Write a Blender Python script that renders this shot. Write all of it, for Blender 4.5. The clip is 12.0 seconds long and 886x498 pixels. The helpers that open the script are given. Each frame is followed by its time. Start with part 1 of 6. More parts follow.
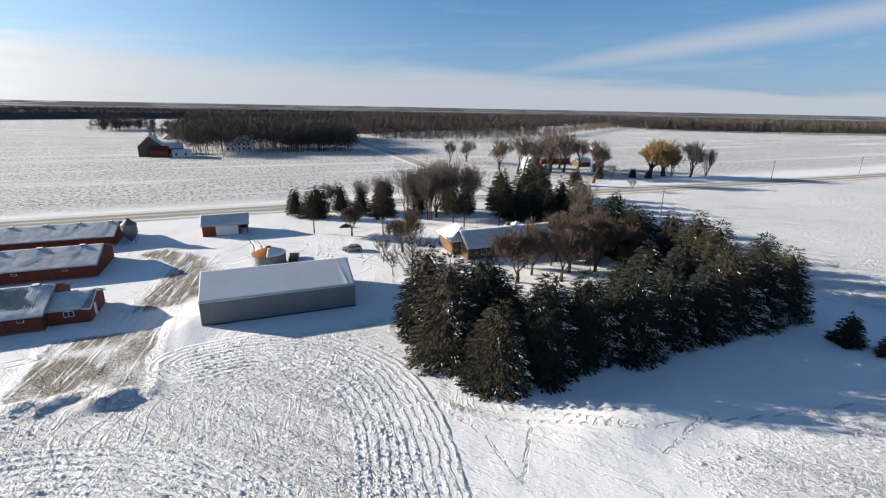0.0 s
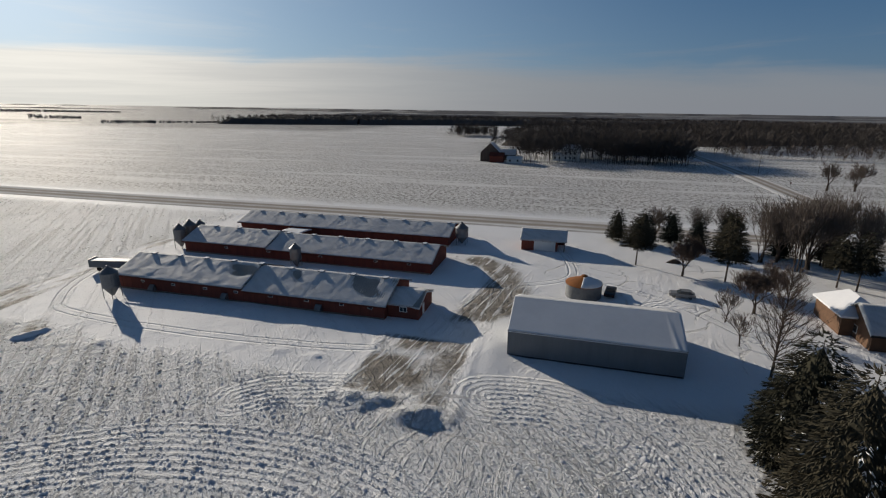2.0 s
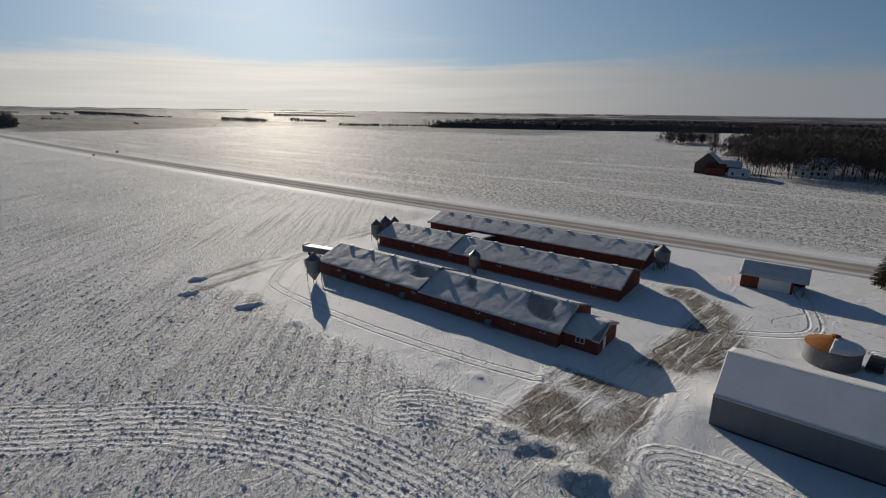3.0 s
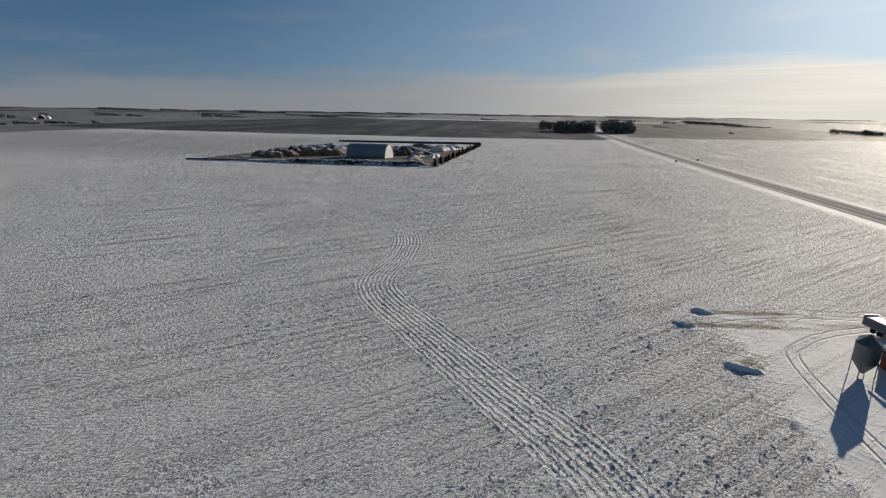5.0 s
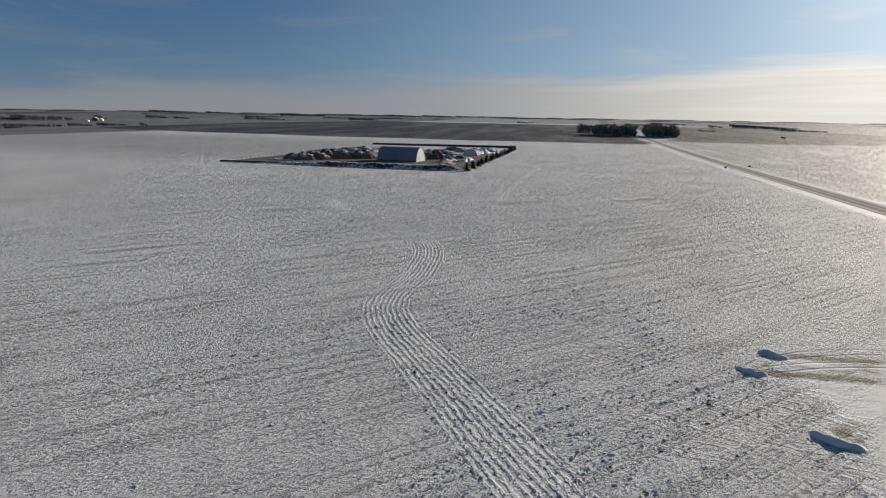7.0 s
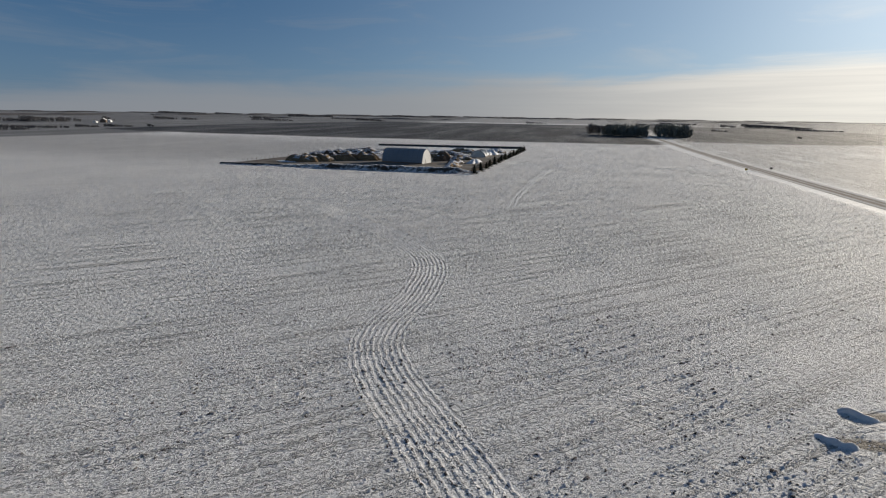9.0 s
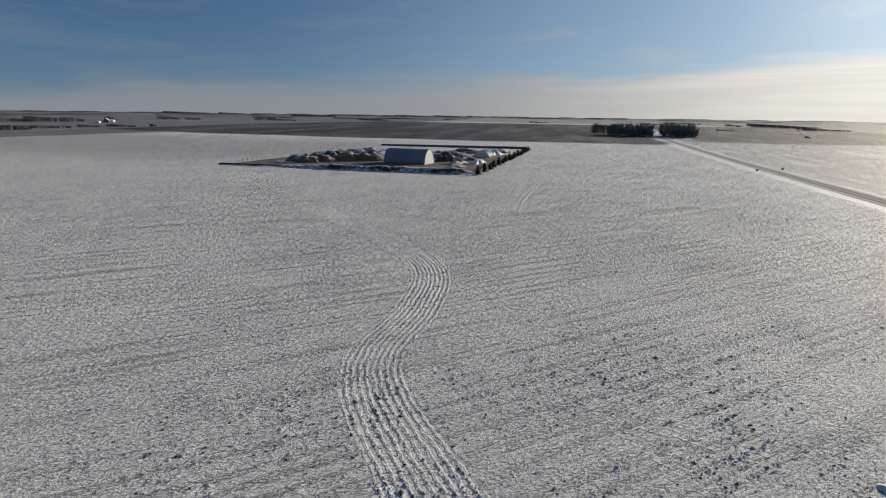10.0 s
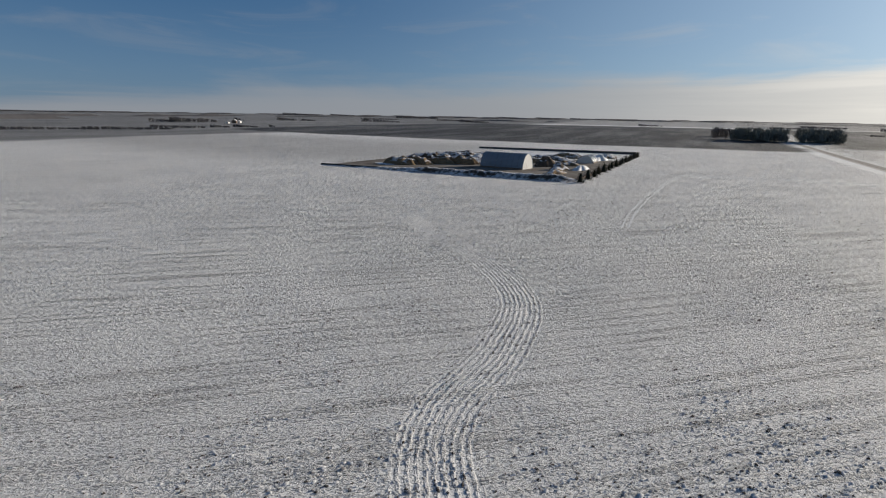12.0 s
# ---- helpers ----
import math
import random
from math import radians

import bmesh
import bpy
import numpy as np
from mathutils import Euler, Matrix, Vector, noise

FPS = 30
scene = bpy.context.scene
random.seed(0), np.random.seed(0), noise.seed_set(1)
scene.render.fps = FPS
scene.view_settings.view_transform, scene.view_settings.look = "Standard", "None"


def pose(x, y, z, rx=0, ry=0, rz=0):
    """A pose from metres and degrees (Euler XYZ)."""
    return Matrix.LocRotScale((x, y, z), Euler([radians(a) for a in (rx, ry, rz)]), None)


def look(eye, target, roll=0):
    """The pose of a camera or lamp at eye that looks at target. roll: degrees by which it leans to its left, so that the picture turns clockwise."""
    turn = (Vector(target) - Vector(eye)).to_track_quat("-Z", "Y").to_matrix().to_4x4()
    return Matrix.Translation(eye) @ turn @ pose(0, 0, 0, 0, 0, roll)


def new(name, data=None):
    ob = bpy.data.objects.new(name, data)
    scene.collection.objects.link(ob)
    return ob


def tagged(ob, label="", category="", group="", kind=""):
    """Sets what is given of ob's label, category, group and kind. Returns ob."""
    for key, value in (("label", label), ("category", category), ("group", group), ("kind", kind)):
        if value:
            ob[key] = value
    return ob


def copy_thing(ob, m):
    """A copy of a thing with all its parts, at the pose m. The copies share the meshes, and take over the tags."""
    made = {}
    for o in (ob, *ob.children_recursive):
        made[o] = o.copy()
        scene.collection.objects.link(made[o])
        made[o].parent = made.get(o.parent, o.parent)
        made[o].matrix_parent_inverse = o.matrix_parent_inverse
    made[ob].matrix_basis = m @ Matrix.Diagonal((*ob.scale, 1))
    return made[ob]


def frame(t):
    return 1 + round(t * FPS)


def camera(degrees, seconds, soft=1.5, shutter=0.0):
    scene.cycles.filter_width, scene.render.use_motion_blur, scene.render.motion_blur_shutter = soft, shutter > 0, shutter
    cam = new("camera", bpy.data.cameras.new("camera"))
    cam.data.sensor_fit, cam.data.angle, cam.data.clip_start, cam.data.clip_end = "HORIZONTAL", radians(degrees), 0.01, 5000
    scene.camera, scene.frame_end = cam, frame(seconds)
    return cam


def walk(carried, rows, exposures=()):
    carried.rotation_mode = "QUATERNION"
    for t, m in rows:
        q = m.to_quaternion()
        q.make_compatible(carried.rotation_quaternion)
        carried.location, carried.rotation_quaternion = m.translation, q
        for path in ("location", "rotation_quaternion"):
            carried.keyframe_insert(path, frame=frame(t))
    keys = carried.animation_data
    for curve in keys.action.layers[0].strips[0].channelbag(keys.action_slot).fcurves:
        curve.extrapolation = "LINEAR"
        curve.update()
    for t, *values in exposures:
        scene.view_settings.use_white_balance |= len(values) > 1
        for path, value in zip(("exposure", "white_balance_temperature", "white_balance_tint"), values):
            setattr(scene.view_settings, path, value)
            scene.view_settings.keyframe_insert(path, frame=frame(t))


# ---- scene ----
cam = camera(85.7, 12.0, 1.2)
METRES, EYE, TILT, LEAN, TURN = 88.69, 34.5, 0.0, 0.0, -21.2
ROWS = [
    (0, 0.0000, 0.0000, 0.0000, 0.22, -17.31, -0.69),
    (0.2, -0.0115, 0.0087, 0.0017, 0.09, -17.26, -0.64),
    (0.3, -0.0170, 0.0132, 0.0026, 0.45, -17.23, -0.61),
    (0.4, -0.0222, 0.0182, 0.0036, 2.34, -17.21, -0.59),
    (0.5, -0.0269, 0.0235, 0.0046, 5.84, -17.18, -0.56),
    (0.6, -0.0311, 0.0293, 0.0057, 10.00, -17.16, -0.52),
    (0.7, -0.0349, 0.0356, 0.0068, 13.17, -17.14, -0.48),
    (0.8, -0.0384, 0.0421, 0.0080, 14.05, -17.11, -0.43),
    (0.9, -0.0417, 0.0488, 0.0090, 14.36, -17.09, -0.39),
    (1, -0.0450, 0.0555, 0.0100, 15.34, -17.07, -0.35),
    (1.2, -0.0518, 0.0688, 0.0115, 21.67, -16.97, -0.27),
    (1.3, -0.0553, 0.0754, 0.0121, 24.68, -16.91, -0.22),
    (1.4, -0.0588, 0.0821, 0.0126, 27.89, -16.86, -0.18),
    (1.5, -0.0624, 0.0888, 0.0130, 31.17, -16.81, -0.14),
    (1.7, -0.0696, 0.1026, 0.0137, 35.48, -16.77, -0.10),
    (1.8, -0.0733, 0.1095, 0.0140, 36.13, -16.74, -0.09),
    (2, -0.0812, 0.1231, 0.0145, 36.72, -16.70, -0.05),
    (2.2, -0.0900, 0.1361, 0.0148, 37.02, -16.65, -0.01),
    (2.4, -0.0997, 0.1489, 0.0149, 39.00, -16.60, 0.03),
    (2.5, -0.1048, 0.1553, 0.0147, 41.33, -16.57, 0.05),
    (2.6, -0.1101, 0.1618, 0.0144, 44.70, -16.49, 0.06),
    (2.7, -0.1156, 0.1683, 0.0140, 48.84, -16.41, 0.08),
    (2.8, -0.1212, 0.1748, 0.0136, 53.35, -16.32, 0.09),
    (2.9, -0.1271, 0.1813, 0.0132, 57.04, -16.24, 0.11),
    (3, -0.1331, 0.1877, 0.0128, 59.69, -16.16, 0.12),
    (3.2, -0.1457, 0.2002, 0.0124, 63.53, -16.03, 0.10),
    (3.3, -0.1522, 0.2061, 0.0124, 66.41, -15.97, 0.10),
    (3.4, -0.1589, 0.2119, 0.0124, 69.66, -15.90, 0.09),
    (3.5, -0.1658, 0.2174, 0.0124, 73.24, -15.84, 0.08),
    (3.6, -0.1728, 0.2226, 0.0125, 77.30, -15.80, 0.04),
    (3.7, -0.1799, 0.2276, 0.0125, 81.62, -15.76, 0.01),
    (4.1, -0.2096, 0.2444, 0.0128, 97.24, -15.59, -0.14),
    (4.5, -0.2404, 0.2560, 0.0131, 110.86, -15.42, -0.28),
    (4.9, -0.2716, 0.2618, 0.0131, 120.63, -15.25, -0.43),
    (5.3, -0.3024, 0.2614, 0.0127, 124.73, -15.08, -0.58),
    (5.5, -0.3174, 0.2587, 0.0123, 125.05, -15.00, -0.65),
    (6, -0.3533, 0.2458, 0.0105, 125.52, -14.98, -0.61),
    (6.5, -0.3873, 0.2293, 0.0090, 126.07, -14.94, -0.59),
    (7, -0.4204, 0.2099, 0.0109, 126.44, -14.91, -0.59),
    (9, -0.5655, 0.1162, 0.0125, 127.36, -14.88, -0.47),
    (9.5, -0.6023, 0.0903, 0.0125, 127.53, -14.90, -0.43),
    (10, -0.6389, 0.0635, 0.0130, 127.74, -14.91, -0.41),
    (10.5, -0.6760, 0.0359, 0.0137, 127.88, -14.92, -0.43),
    (11, -0.7130, 0.0075, 0.0156, 128.08, -14.91, -0.52),
    (11.5, -0.7499, -0.0210, 0.0171, 128.24, -14.91, -0.51),
    (11.6, -0.7571, -0.0267, 0.0174, 128.53, -14.89, -0.55),
    (11.7, -0.7642, -0.0323, 0.0178, 129.93, -14.87, -0.59),
    (11.8, -0.7713, -0.0380, 0.0182, 133.14, -14.84, -0.63),
    (11.9, -0.7784, -0.0436, 0.0187, 136.13, -14.82, -0.67),
    (12, -0.7854, -0.0493, 0.0191, 139.40, -14.80, -0.71),
]
EXPOSURES = [(0, 1.07, 6440, 10), (0.5, 1.08, 6440, 10), (1.0, 0.86, 6460, 10), (1.5, 0.26, 6460, 10), (2.0, -0.17, 6500, 10), (2.5, -0.18, 6500, 10.5), (3.0, -0.28, 6540, 10.5), (3.5, -0.29, 6580, 10.5), (5.5, -0.11, 6620, 10), (11.4, 0.04, 6600, 10), (12.0, 0.11, 6600, 10)]
walk(cam, [(t, pose(0, 0, EYE, TILT, LEAN, TURN) @ pose(METRES * x, METRES * y, METRES * z, 90 + pitch, roll, yaw)) for t, x, y, z, yaw, pitch, roll in ROWS], EXPOSURES)

# ---- sky, sun ----
SUN_AZ, SUN_EL = 56.8, 14.7            # degrees left of +y, degrees up
sun_dir = Vector((-math.sin(radians(SUN_AZ)) * math.cos(radians(SUN_EL)), math.cos(radians(SUN_AZ)) * math.cos(radians(SUN_EL)), math.sin(radians(SUN_EL))))


class Nodes:
    """Short spelling for node trees."""

    def __init__(self, tree):
        self.t = tree
        tree.nodes.clear()

    def n(self, kind, **kw):
        node = self.t.nodes.new(kind)
        for k, v in kw.items():
            if k == "op":
                node.operation = v
            elif k == "blend":
                node.blend_type = v
            elif k == "dtype":
                node.data_type = v
            elif k == "attr":
                node.attribute_name = v
            elif k == "feature":
                node.feature = v
        return node

    def put(self, sock, v):
        if isinstance(v, bpy.types.NodeSocket):
            self.t.links.new(v, sock)
        elif isinstance(v, (tuple, list)) and len(v) == 3 and sock.type == "RGBA":
            sock.default_value = (*v, 1)
        else:
            sock.default_value = v

    def math(self, op, a, b=0.0, c=None, clamp=False):
        node = self.n("ShaderNodeMath", op=op)
        node.use_clamp = clamp
        self.put(node.inputs[0], a)
        self.put(node.inputs[1], b)
        if c is not None:
            self.put(node.inputs[2], c)
        return node.outputs[0]

    def vmath(self, op, a, b=(0, 0, 0)):
        node = self.n("ShaderNodeVectorMath", op=op)
        self.put(node.inputs[0], a)
        self.put(node.inputs[1], b)
        return node.outputs["Value"] if op in ("DOT_PRODUCT", "LENGTH") else node.outputs["Vector"]

    def mix(self, f, a, b, blend="MIX"):
        node = self.n("ShaderNodeMix", dtype="RGBA", blend=blend)
        self.put(node.inputs[0], f)
        self.put(node.inputs[6], a)
        self.put(node.inputs[7], b)
        return node.outputs[2]

    def noise(self, vec, scale, detail=3.0, rough=0.5, distort=0.0):
        node = self.n("ShaderNodeTexNoise")
        self.put(node.inputs["Vector"], vec)
        node.inputs["Scale"].default_value = scale
        node.inputs["Detail"].default_value = detail
        node.inputs["Roughness"].default_value = rough
        node.inputs["Distortion"].default_value = distort
        return node.outputs["Fac"]

    def ramp(self, v, lo, hi, a=0.0, b=1.0):
        node = self.n("ShaderNodeMapRange")
        node.interpolation_type = "SMOOTHSTEP"
        for i, x in enumerate((v, lo, hi, a, b)):
            self.put(node.inputs[i], x)
        return node.outputs[0]

    def turned(self, vec, rz, s):
        """Turn about z first, then stretch."""
        return self.scaled(self.scaled(vec, (1, 1, 1), rz), s)

    def scaled(self, vec, s, rz=0.0):
        node = self.n("ShaderNodeMapping")
        self.put(node.inputs["Vector"], vec)
        node.inputs["Scale"].default_value = s
        node.inputs["Rotation"].default_value = (0, 0, rz)
        return node.outputs[0]


world = bpy.data.worlds.new("sky")
scene.world = world
world.use_nodes = True
w = Nodes(world.node_tree)
coord = w.n("ShaderNodeTexCoord").outputs["Generated"]
sky = w.n("ShaderNodeTexSky")
sky.sky_type, sky.sun_disc = "NISHITA", False
sky.sun_elevation, sky.sun_rotation = radians(SUN_EL), radians(-SUN_AZ)
sky.altitude, sky.air_density, sky.dust_density, sky.ozone_density = 300, 1.0, 0.15, 2.5
split = w.n("ShaderNodeSeparateXYZ")
w.put(split.inputs[0], coord)
up = split.outputs[2]
toward = w.vmath("DOT_PRODUCT", coord, tuple(sun_dir))
# low bank of thin cloud, thicker towards the sun, and faint streaks above it
flat = w.scaled(coord, (1.0, 1.0, 7.0))
wisps = w.noise(flat, 2.2, 6.0, 0.55, 0.6)
lift = w.math("MULTIPLY_ADD", toward, 0.052, 0.042)
top = w.math("ADD", lift, w.math("MULTIPLY", w.math("SUBTRACT", wisps, 0.5), 0.09))
near_sun = w.ramp(toward, 0.45, 0.9)
layers = w.noise(w.scaled(coord, (1.0, 1.0, 26.0)), 2.4, 6.0, 0.6, 0.5)
top = w.math("ADD", top, w.math("MULTIPLY", w.math("SUBTRACT", layers, 0.5), 0.035))
bank = w.ramp(up, w.math("MULTIPLY", top, w.math("MULTIPLY_ADD", near_sun, -0.28, 1.45)), w.math("MULTIPLY", top, w.math("MULTIPLY_ADD", near_sun, 0.32, 0.45)), 0.0, w.math("MULTIPLY_ADD", w.math("MAXIMUM", toward, 0.0), 0.2, 0.68))
streaks = w.math("MULTIPLY", w.ramp(w.noise(w.scaled(coord, (1.0, 1.6, 9.0), 0.5), 2.6, 7.0, 0.6, 0.8), 0.50, 0.80, 0.0, 0.26), w.ramp(up, 0.6, 0.1))
# one long bright streak of high cloud
band_n = Vector((0.434, 0.899, 0.040)).cross(Vector((0.867, 0.481, 0.130))).normalized()
off = w.vmath("DOT_PRODUCT", coord, tuple(band_n))
wide = w.math("ADD", off, w.math("MULTIPLY", w.math("SUBTRACT", w.noise(flat, 5.0, 5.0, 0.6), 0.5), 0.012))
east = w.ramp(split.outputs[0], 0.35, 0.75)
trail = w.math("MULTIPLY", w.ramp(w.math("ABSOLUTE", wide), w.math("MULTIPLY_ADD", east, 0.024, 0.007), 0.0, 0.0, 0.58), east)
cover = w.math("MAXIMUM", w.math("MAXIMUM", bank, streaks), trail)
glow = w.math("POWER", w.math("MAXIMUM", toward, 0.0), 6.7)
glow = w.math("MULTIPLY", glow, w.ramp(layers, 0.3, 0.7, 0.88, 1.12))
bright = w.math("MULTIPLY_ADD", glow, 14.3, 5.9)
cc = w.n("ShaderNodeCombineXYZ")
w.put(cc.inputs[0], w.math("MULTIPLY_ADD", glow, 15.6, 5.75)), w.put(cc.inputs[1], bright), w.put(cc.inputs[2], w.math("MULTIPLY_ADD", glow, 11.9, 6.25))
calm = w.vmath("MINIMUM", sky.outputs[0], (11.0, 13.0, 16.0))
tint = w.mix(w.ramp(up, 0.62, 0.30, 0.1, 0.6), calm, (0.5, 2.2, 5.4))
veil = w.n("ShaderNodeVectorMath", op="SCALE")
w.put(veil.inputs[0], (4.7, 5.7, 6.3)), w.put(veil.inputs["Scale"], w.math("MULTIPLY", w.math("POWER", w.math("MAXIMUM", toward, 0.0), 2.9), w.ramp(up, 0.42, 0.2)))
halo = w.n("ShaderNodeVectorMath", op="SCALE")
w.put(halo.inputs[0], (6.5, 6.7, 6.5)), w.put(halo.inputs["Scale"], w.math("POWER", w.math("MAXIMUM", toward, 0.0), 24.0))
haze = w.n("ShaderNodeVectorMath", op="SCALE")
w.put(haze.inputs[0], (0.6, 0.8, 0.9)), w.put(haze.inputs["Scale"], w.ramp(up, 0.26, 0.05))
tint = w.vmath("ADD", w.vmath("ADD", w.vmath("ADD", tint, veil.outputs[0]), halo.outputs[0]), haze.outputs[0])
final = w.mix(cover, tint, cc.outputs[0])
bg = w.n("ShaderNodeBackground")
w.put(bg.inputs[0], final)
bg.inputs[1].default_value = 0.05
w.put(w.n("ShaderNodeOutputWorld").inputs[0], bg.outputs[0])

sun = new("sun", bpy.data.lights.new("sun", "SUN"))
sun.data.energy, sun.data.angle, sun.data.color = 5.0, radians(0.55), (1.0, 0.90, 0.75)
sun.matrix_world = look((0, 0, 0), tuple(-sun_dir))


# ---- materials ----
def material(name, rough=0.8, metal=0.0, spec=0.3):
    m = bpy.data.materials.new(name)
    m.use_nodes = True
    k = Nodes(m.node_tree)
    b = k.n("ShaderNodeBsdfPrincipled")
    b.inputs["Roughness"].default_value, b.inputs["Metallic"].default_value = rough, metal
    b.inputs["Specular IOR Level"].default_value = spec
    k.put(k.n("ShaderNodeOutputMaterial").inputs[0], b.outputs[0])
    return m, k, b


def bump(k, b, height, strength, dist):
    node = k.n("ShaderNodeBump")
    node.inputs["Strength"].default_value, node.inputs["Distance"].default_value = strength, dist
    k.put(node.inputs["Height"], height)
    k.put(b.inputs["Normal"], node.outputs[0])


def varied(name, a, c, scale=3.0, rough=0.8, metal=0.0, bump_d=0.02, per=0.0, streak=(1, 1, 1), spec=0.15):
    """A surface of two tones at two scales with fine relief, and some change from object to object."""
    m, k, b = material(name, rough, metal, spec)
    p = k.scaled(k.n("ShaderNodeTexCoord").outputs["Object"], streak)
    f = k.math("ADD", k.math("MULTIPLY", k.noise(p, scale * 0.2, 3), 0.6), k.math("MULTIPLY", k.noise(p, scale, 5, 0.65), 0.4))
    if per:
        f = k.math("ADD", f, k.math("MULTIPLY", k.math("SUBTRACT", k.n("ShaderNodeObjectInfo").outputs["Random"], 0.5), per))
    k.put(b.inputs["Base Color"], k.mix(k.ramp(f, 0.3, 0.7), a, c))
    bump(k, b, k.noise(p, scale * 2, 4), 0.6, bump_d)
    return m


SNOW = varied("snow", (0.80, 0.81, 0.83), (0.74, 0.75, 0.78), 1.5, 0.55, 0, 0.03)


def roof_snow():
    """Thin wind-packed snow on ribbed steel: ribs show as fine lines, drifts run aslant."""
    m, k, b = material("roof snow", 0.6, 0, 0.12)
    p = k.n("ShaderNodeTexCoord").outputs["Object"]
    sx = k.n("ShaderNodeSeparateXYZ")
    k.put(sx.inputs[0], p)
    drift = k.noise(k.turned(p, radians(35), (0.5, 1.6, 1.0)), 0.7, 5, 0.6)
    grain = k.noise(p, 5.0, 4, 0.6)
    thin = k.ramp(drift, 0.28, 0.78)
    rib = k.ramp(k.math("COSINE", k.math("MULTIPLY", sx.outputs[0], 2 * math.pi / 0.45)), 0.55, 1.0)
    f = k.math("ADD", k.math("MULTIPLY", thin, 0.65), k.math("MULTIPLY", k.math("MULTIPLY", rib, thin), 0.5))
    k.put(b.inputs["Base Color"], k.mix(k.math("ADD", f, k.math("MULTIPLY", k.math("SUBTRACT", grain, 0.5), 0.5)), (0.66, 0.662, 0.668), (0.50, 0.497, 0.49)))
    bump(k, b, k.math("ADD", k.math("MULTIPLY", drift, 0.8), k.math("MULTIPLY_ADD", rib, k.math("MULTIPLY", thin, 0.15), k.math("MULTIPLY", grain, 0.12))), 1.0, 0.07)
    return m


SNOW_ROOF = roof_snow()
SNOW_SHED = varied("smooth roof snow", (0.74, 0.75, 0.77), (0.68, 0.69, 0.71), 1.2, 0.6, 0, 0.006)
RED = varied("red barn paint", (0.185, 0.052, 0.036), (0.125, 0.040, 0.030), 1.2, 0.8, 0, 0.02, 0, (3, 3, 0.5))
RED_DARK = varied("dull red boards", (0.13, 0.040, 0.03), (0.09, 0.03, 0.024), 1.2, 0.85, 0, 0.02, 0, (3, 3, 0.5))
STEEL = varied("grey painted steel", (0.165, 0.183, 0.197), (0.13, 0.145, 0.158), 0.8, 0.5, 0.0, 0.005, 0, (2, 2, 0.3), 0.4)
GALV = varied("galvanised steel", (0.22, 0.225, 0.23), (0.14, 0.145, 0.15), 1.5, 0.45, 0.6, 0.005)
ROOFMETAL = varied("weathered roof steel", (0.34, 0.335, 0.32), (0.23, 0.23, 0.22), 0.7, 0.6, 0.2, 0.01)
RUST = varied("rusty steel", (0.30, 0.115, 0.035), (0.16, 0.06, 0.022), 1.0, 0.75, 0.1, 0.01)
WHITE = varied("white paint", (0.76, 0.76, 0.74), (0.66, 0.66, 0.64), 1.0, 0.6, 0, 0.005)
BRICK = varied("brown brick", (0.17, 0.10, 0.063), (0.11, 0.066, 0.044), 1.4, 0.85, 0, 0.01)
DARK = varied("dark opening", (0.03, 0.03, 0.035), (0.02, 0.02, 0.022), 1.0, 0.5, 0, 0.0)
OLD_WOOD = varied("old dark boards", (0.11, 0.085, 0.072), (0.06, 0.048, 0.042), 1.0, 0.9, 0, 0.01, 0.3, (4, 4, 0.5))
WOOD = varied("grey wood", (0.24, 0.20, 0.16), (0.15, 0.12, 0.10), 1.0, 0.85, 0, 0.01, 0.3, (4, 4, 0.5))
BARK = varied("bark", (0.095, 0.074, 0.06), (0.058, 0.046, 0.038), 1.2, 0.9, 0, 0.02, 0.4, (3, 3, 0.6))
TWIG = varied("grey brown twigs", (0.185, 0.15, 0.128), (0.125, 0.102, 0.087), 0.4, 0.9, 0, 0.0, 0.4)
TWIG_RED = varied("red brown twigs", (0.140, 0.104, 0.084), (0.095, 0.071, 0.058), 0.4, 0.9, 0, 0.0, 0.4)
TWIG_GOLD = varied("golden willow twigs", (0.33, 0.22, 0.105), (0.24, 0.155, 0.075), 0.4, 0.9, 0, 0.0, 0.3)
NEEDLE = varied("spruce needles", (0.031, 0.035, 0.029), (0.049, 0.046, 0.033), 0.5, 0.75, 0, 0.0, 0.5, (1, 1, 1), 0.02)
NEEDLE_BROWN = varied("brownish pine needles", (0.075, 0.064, 0.044), (0.052, 0.050, 0.038), 0.5, 0.8, 0, 0.0, 0.5, (1, 1, 1), 0.02)
SOIL = varied("bare soil", (0.12, 0.095, 0.075), (0.07, 0.055, 0.045), 0.6, 0.95, 0, 0.08)
STRAW = varied("old straw and compost", (0.26, 0.19, 0.11), (0.10, 0.075, 0.05), 0.35, 0.95, 0, 0.15)
TARP = varied("grey-blue tarpaulin", (0.23, 0.28, 0.34), (0.19, 0.235, 0.29), 0.3, 0.5, 0, 0.02)
TYRE = varied("black rubber", (0.03, 0.03, 0.03), (0.02, 0.02, 0.02), 2.0, 0.8, 0, 0.01)
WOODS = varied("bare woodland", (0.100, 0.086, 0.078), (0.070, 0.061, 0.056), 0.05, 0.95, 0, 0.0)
# paler, greyer copy of WOODS: distance haze put into the base colour
HAZED_WOODS = varied("hazed bare woodland", (0.15, 0.146, 0.152), (0.105, 0.102, 0.108), 0.02, 0.95, 0, 0.0)
# needle colour lifted far above NEEDLE to stand for haze over the grove
HAZED_PINE = varied("hazed evergreens", (0.27, 0.285, 0.26), (0.18, 0.19, 0.175), 0.05, 0.95, 0, 0.0)
YELLOW = varied("faded yellow paint", (0.50, 0.38, 0.06), (0.40, 0.30, 0.05), 1.0, 0.6, 0, 0.0)
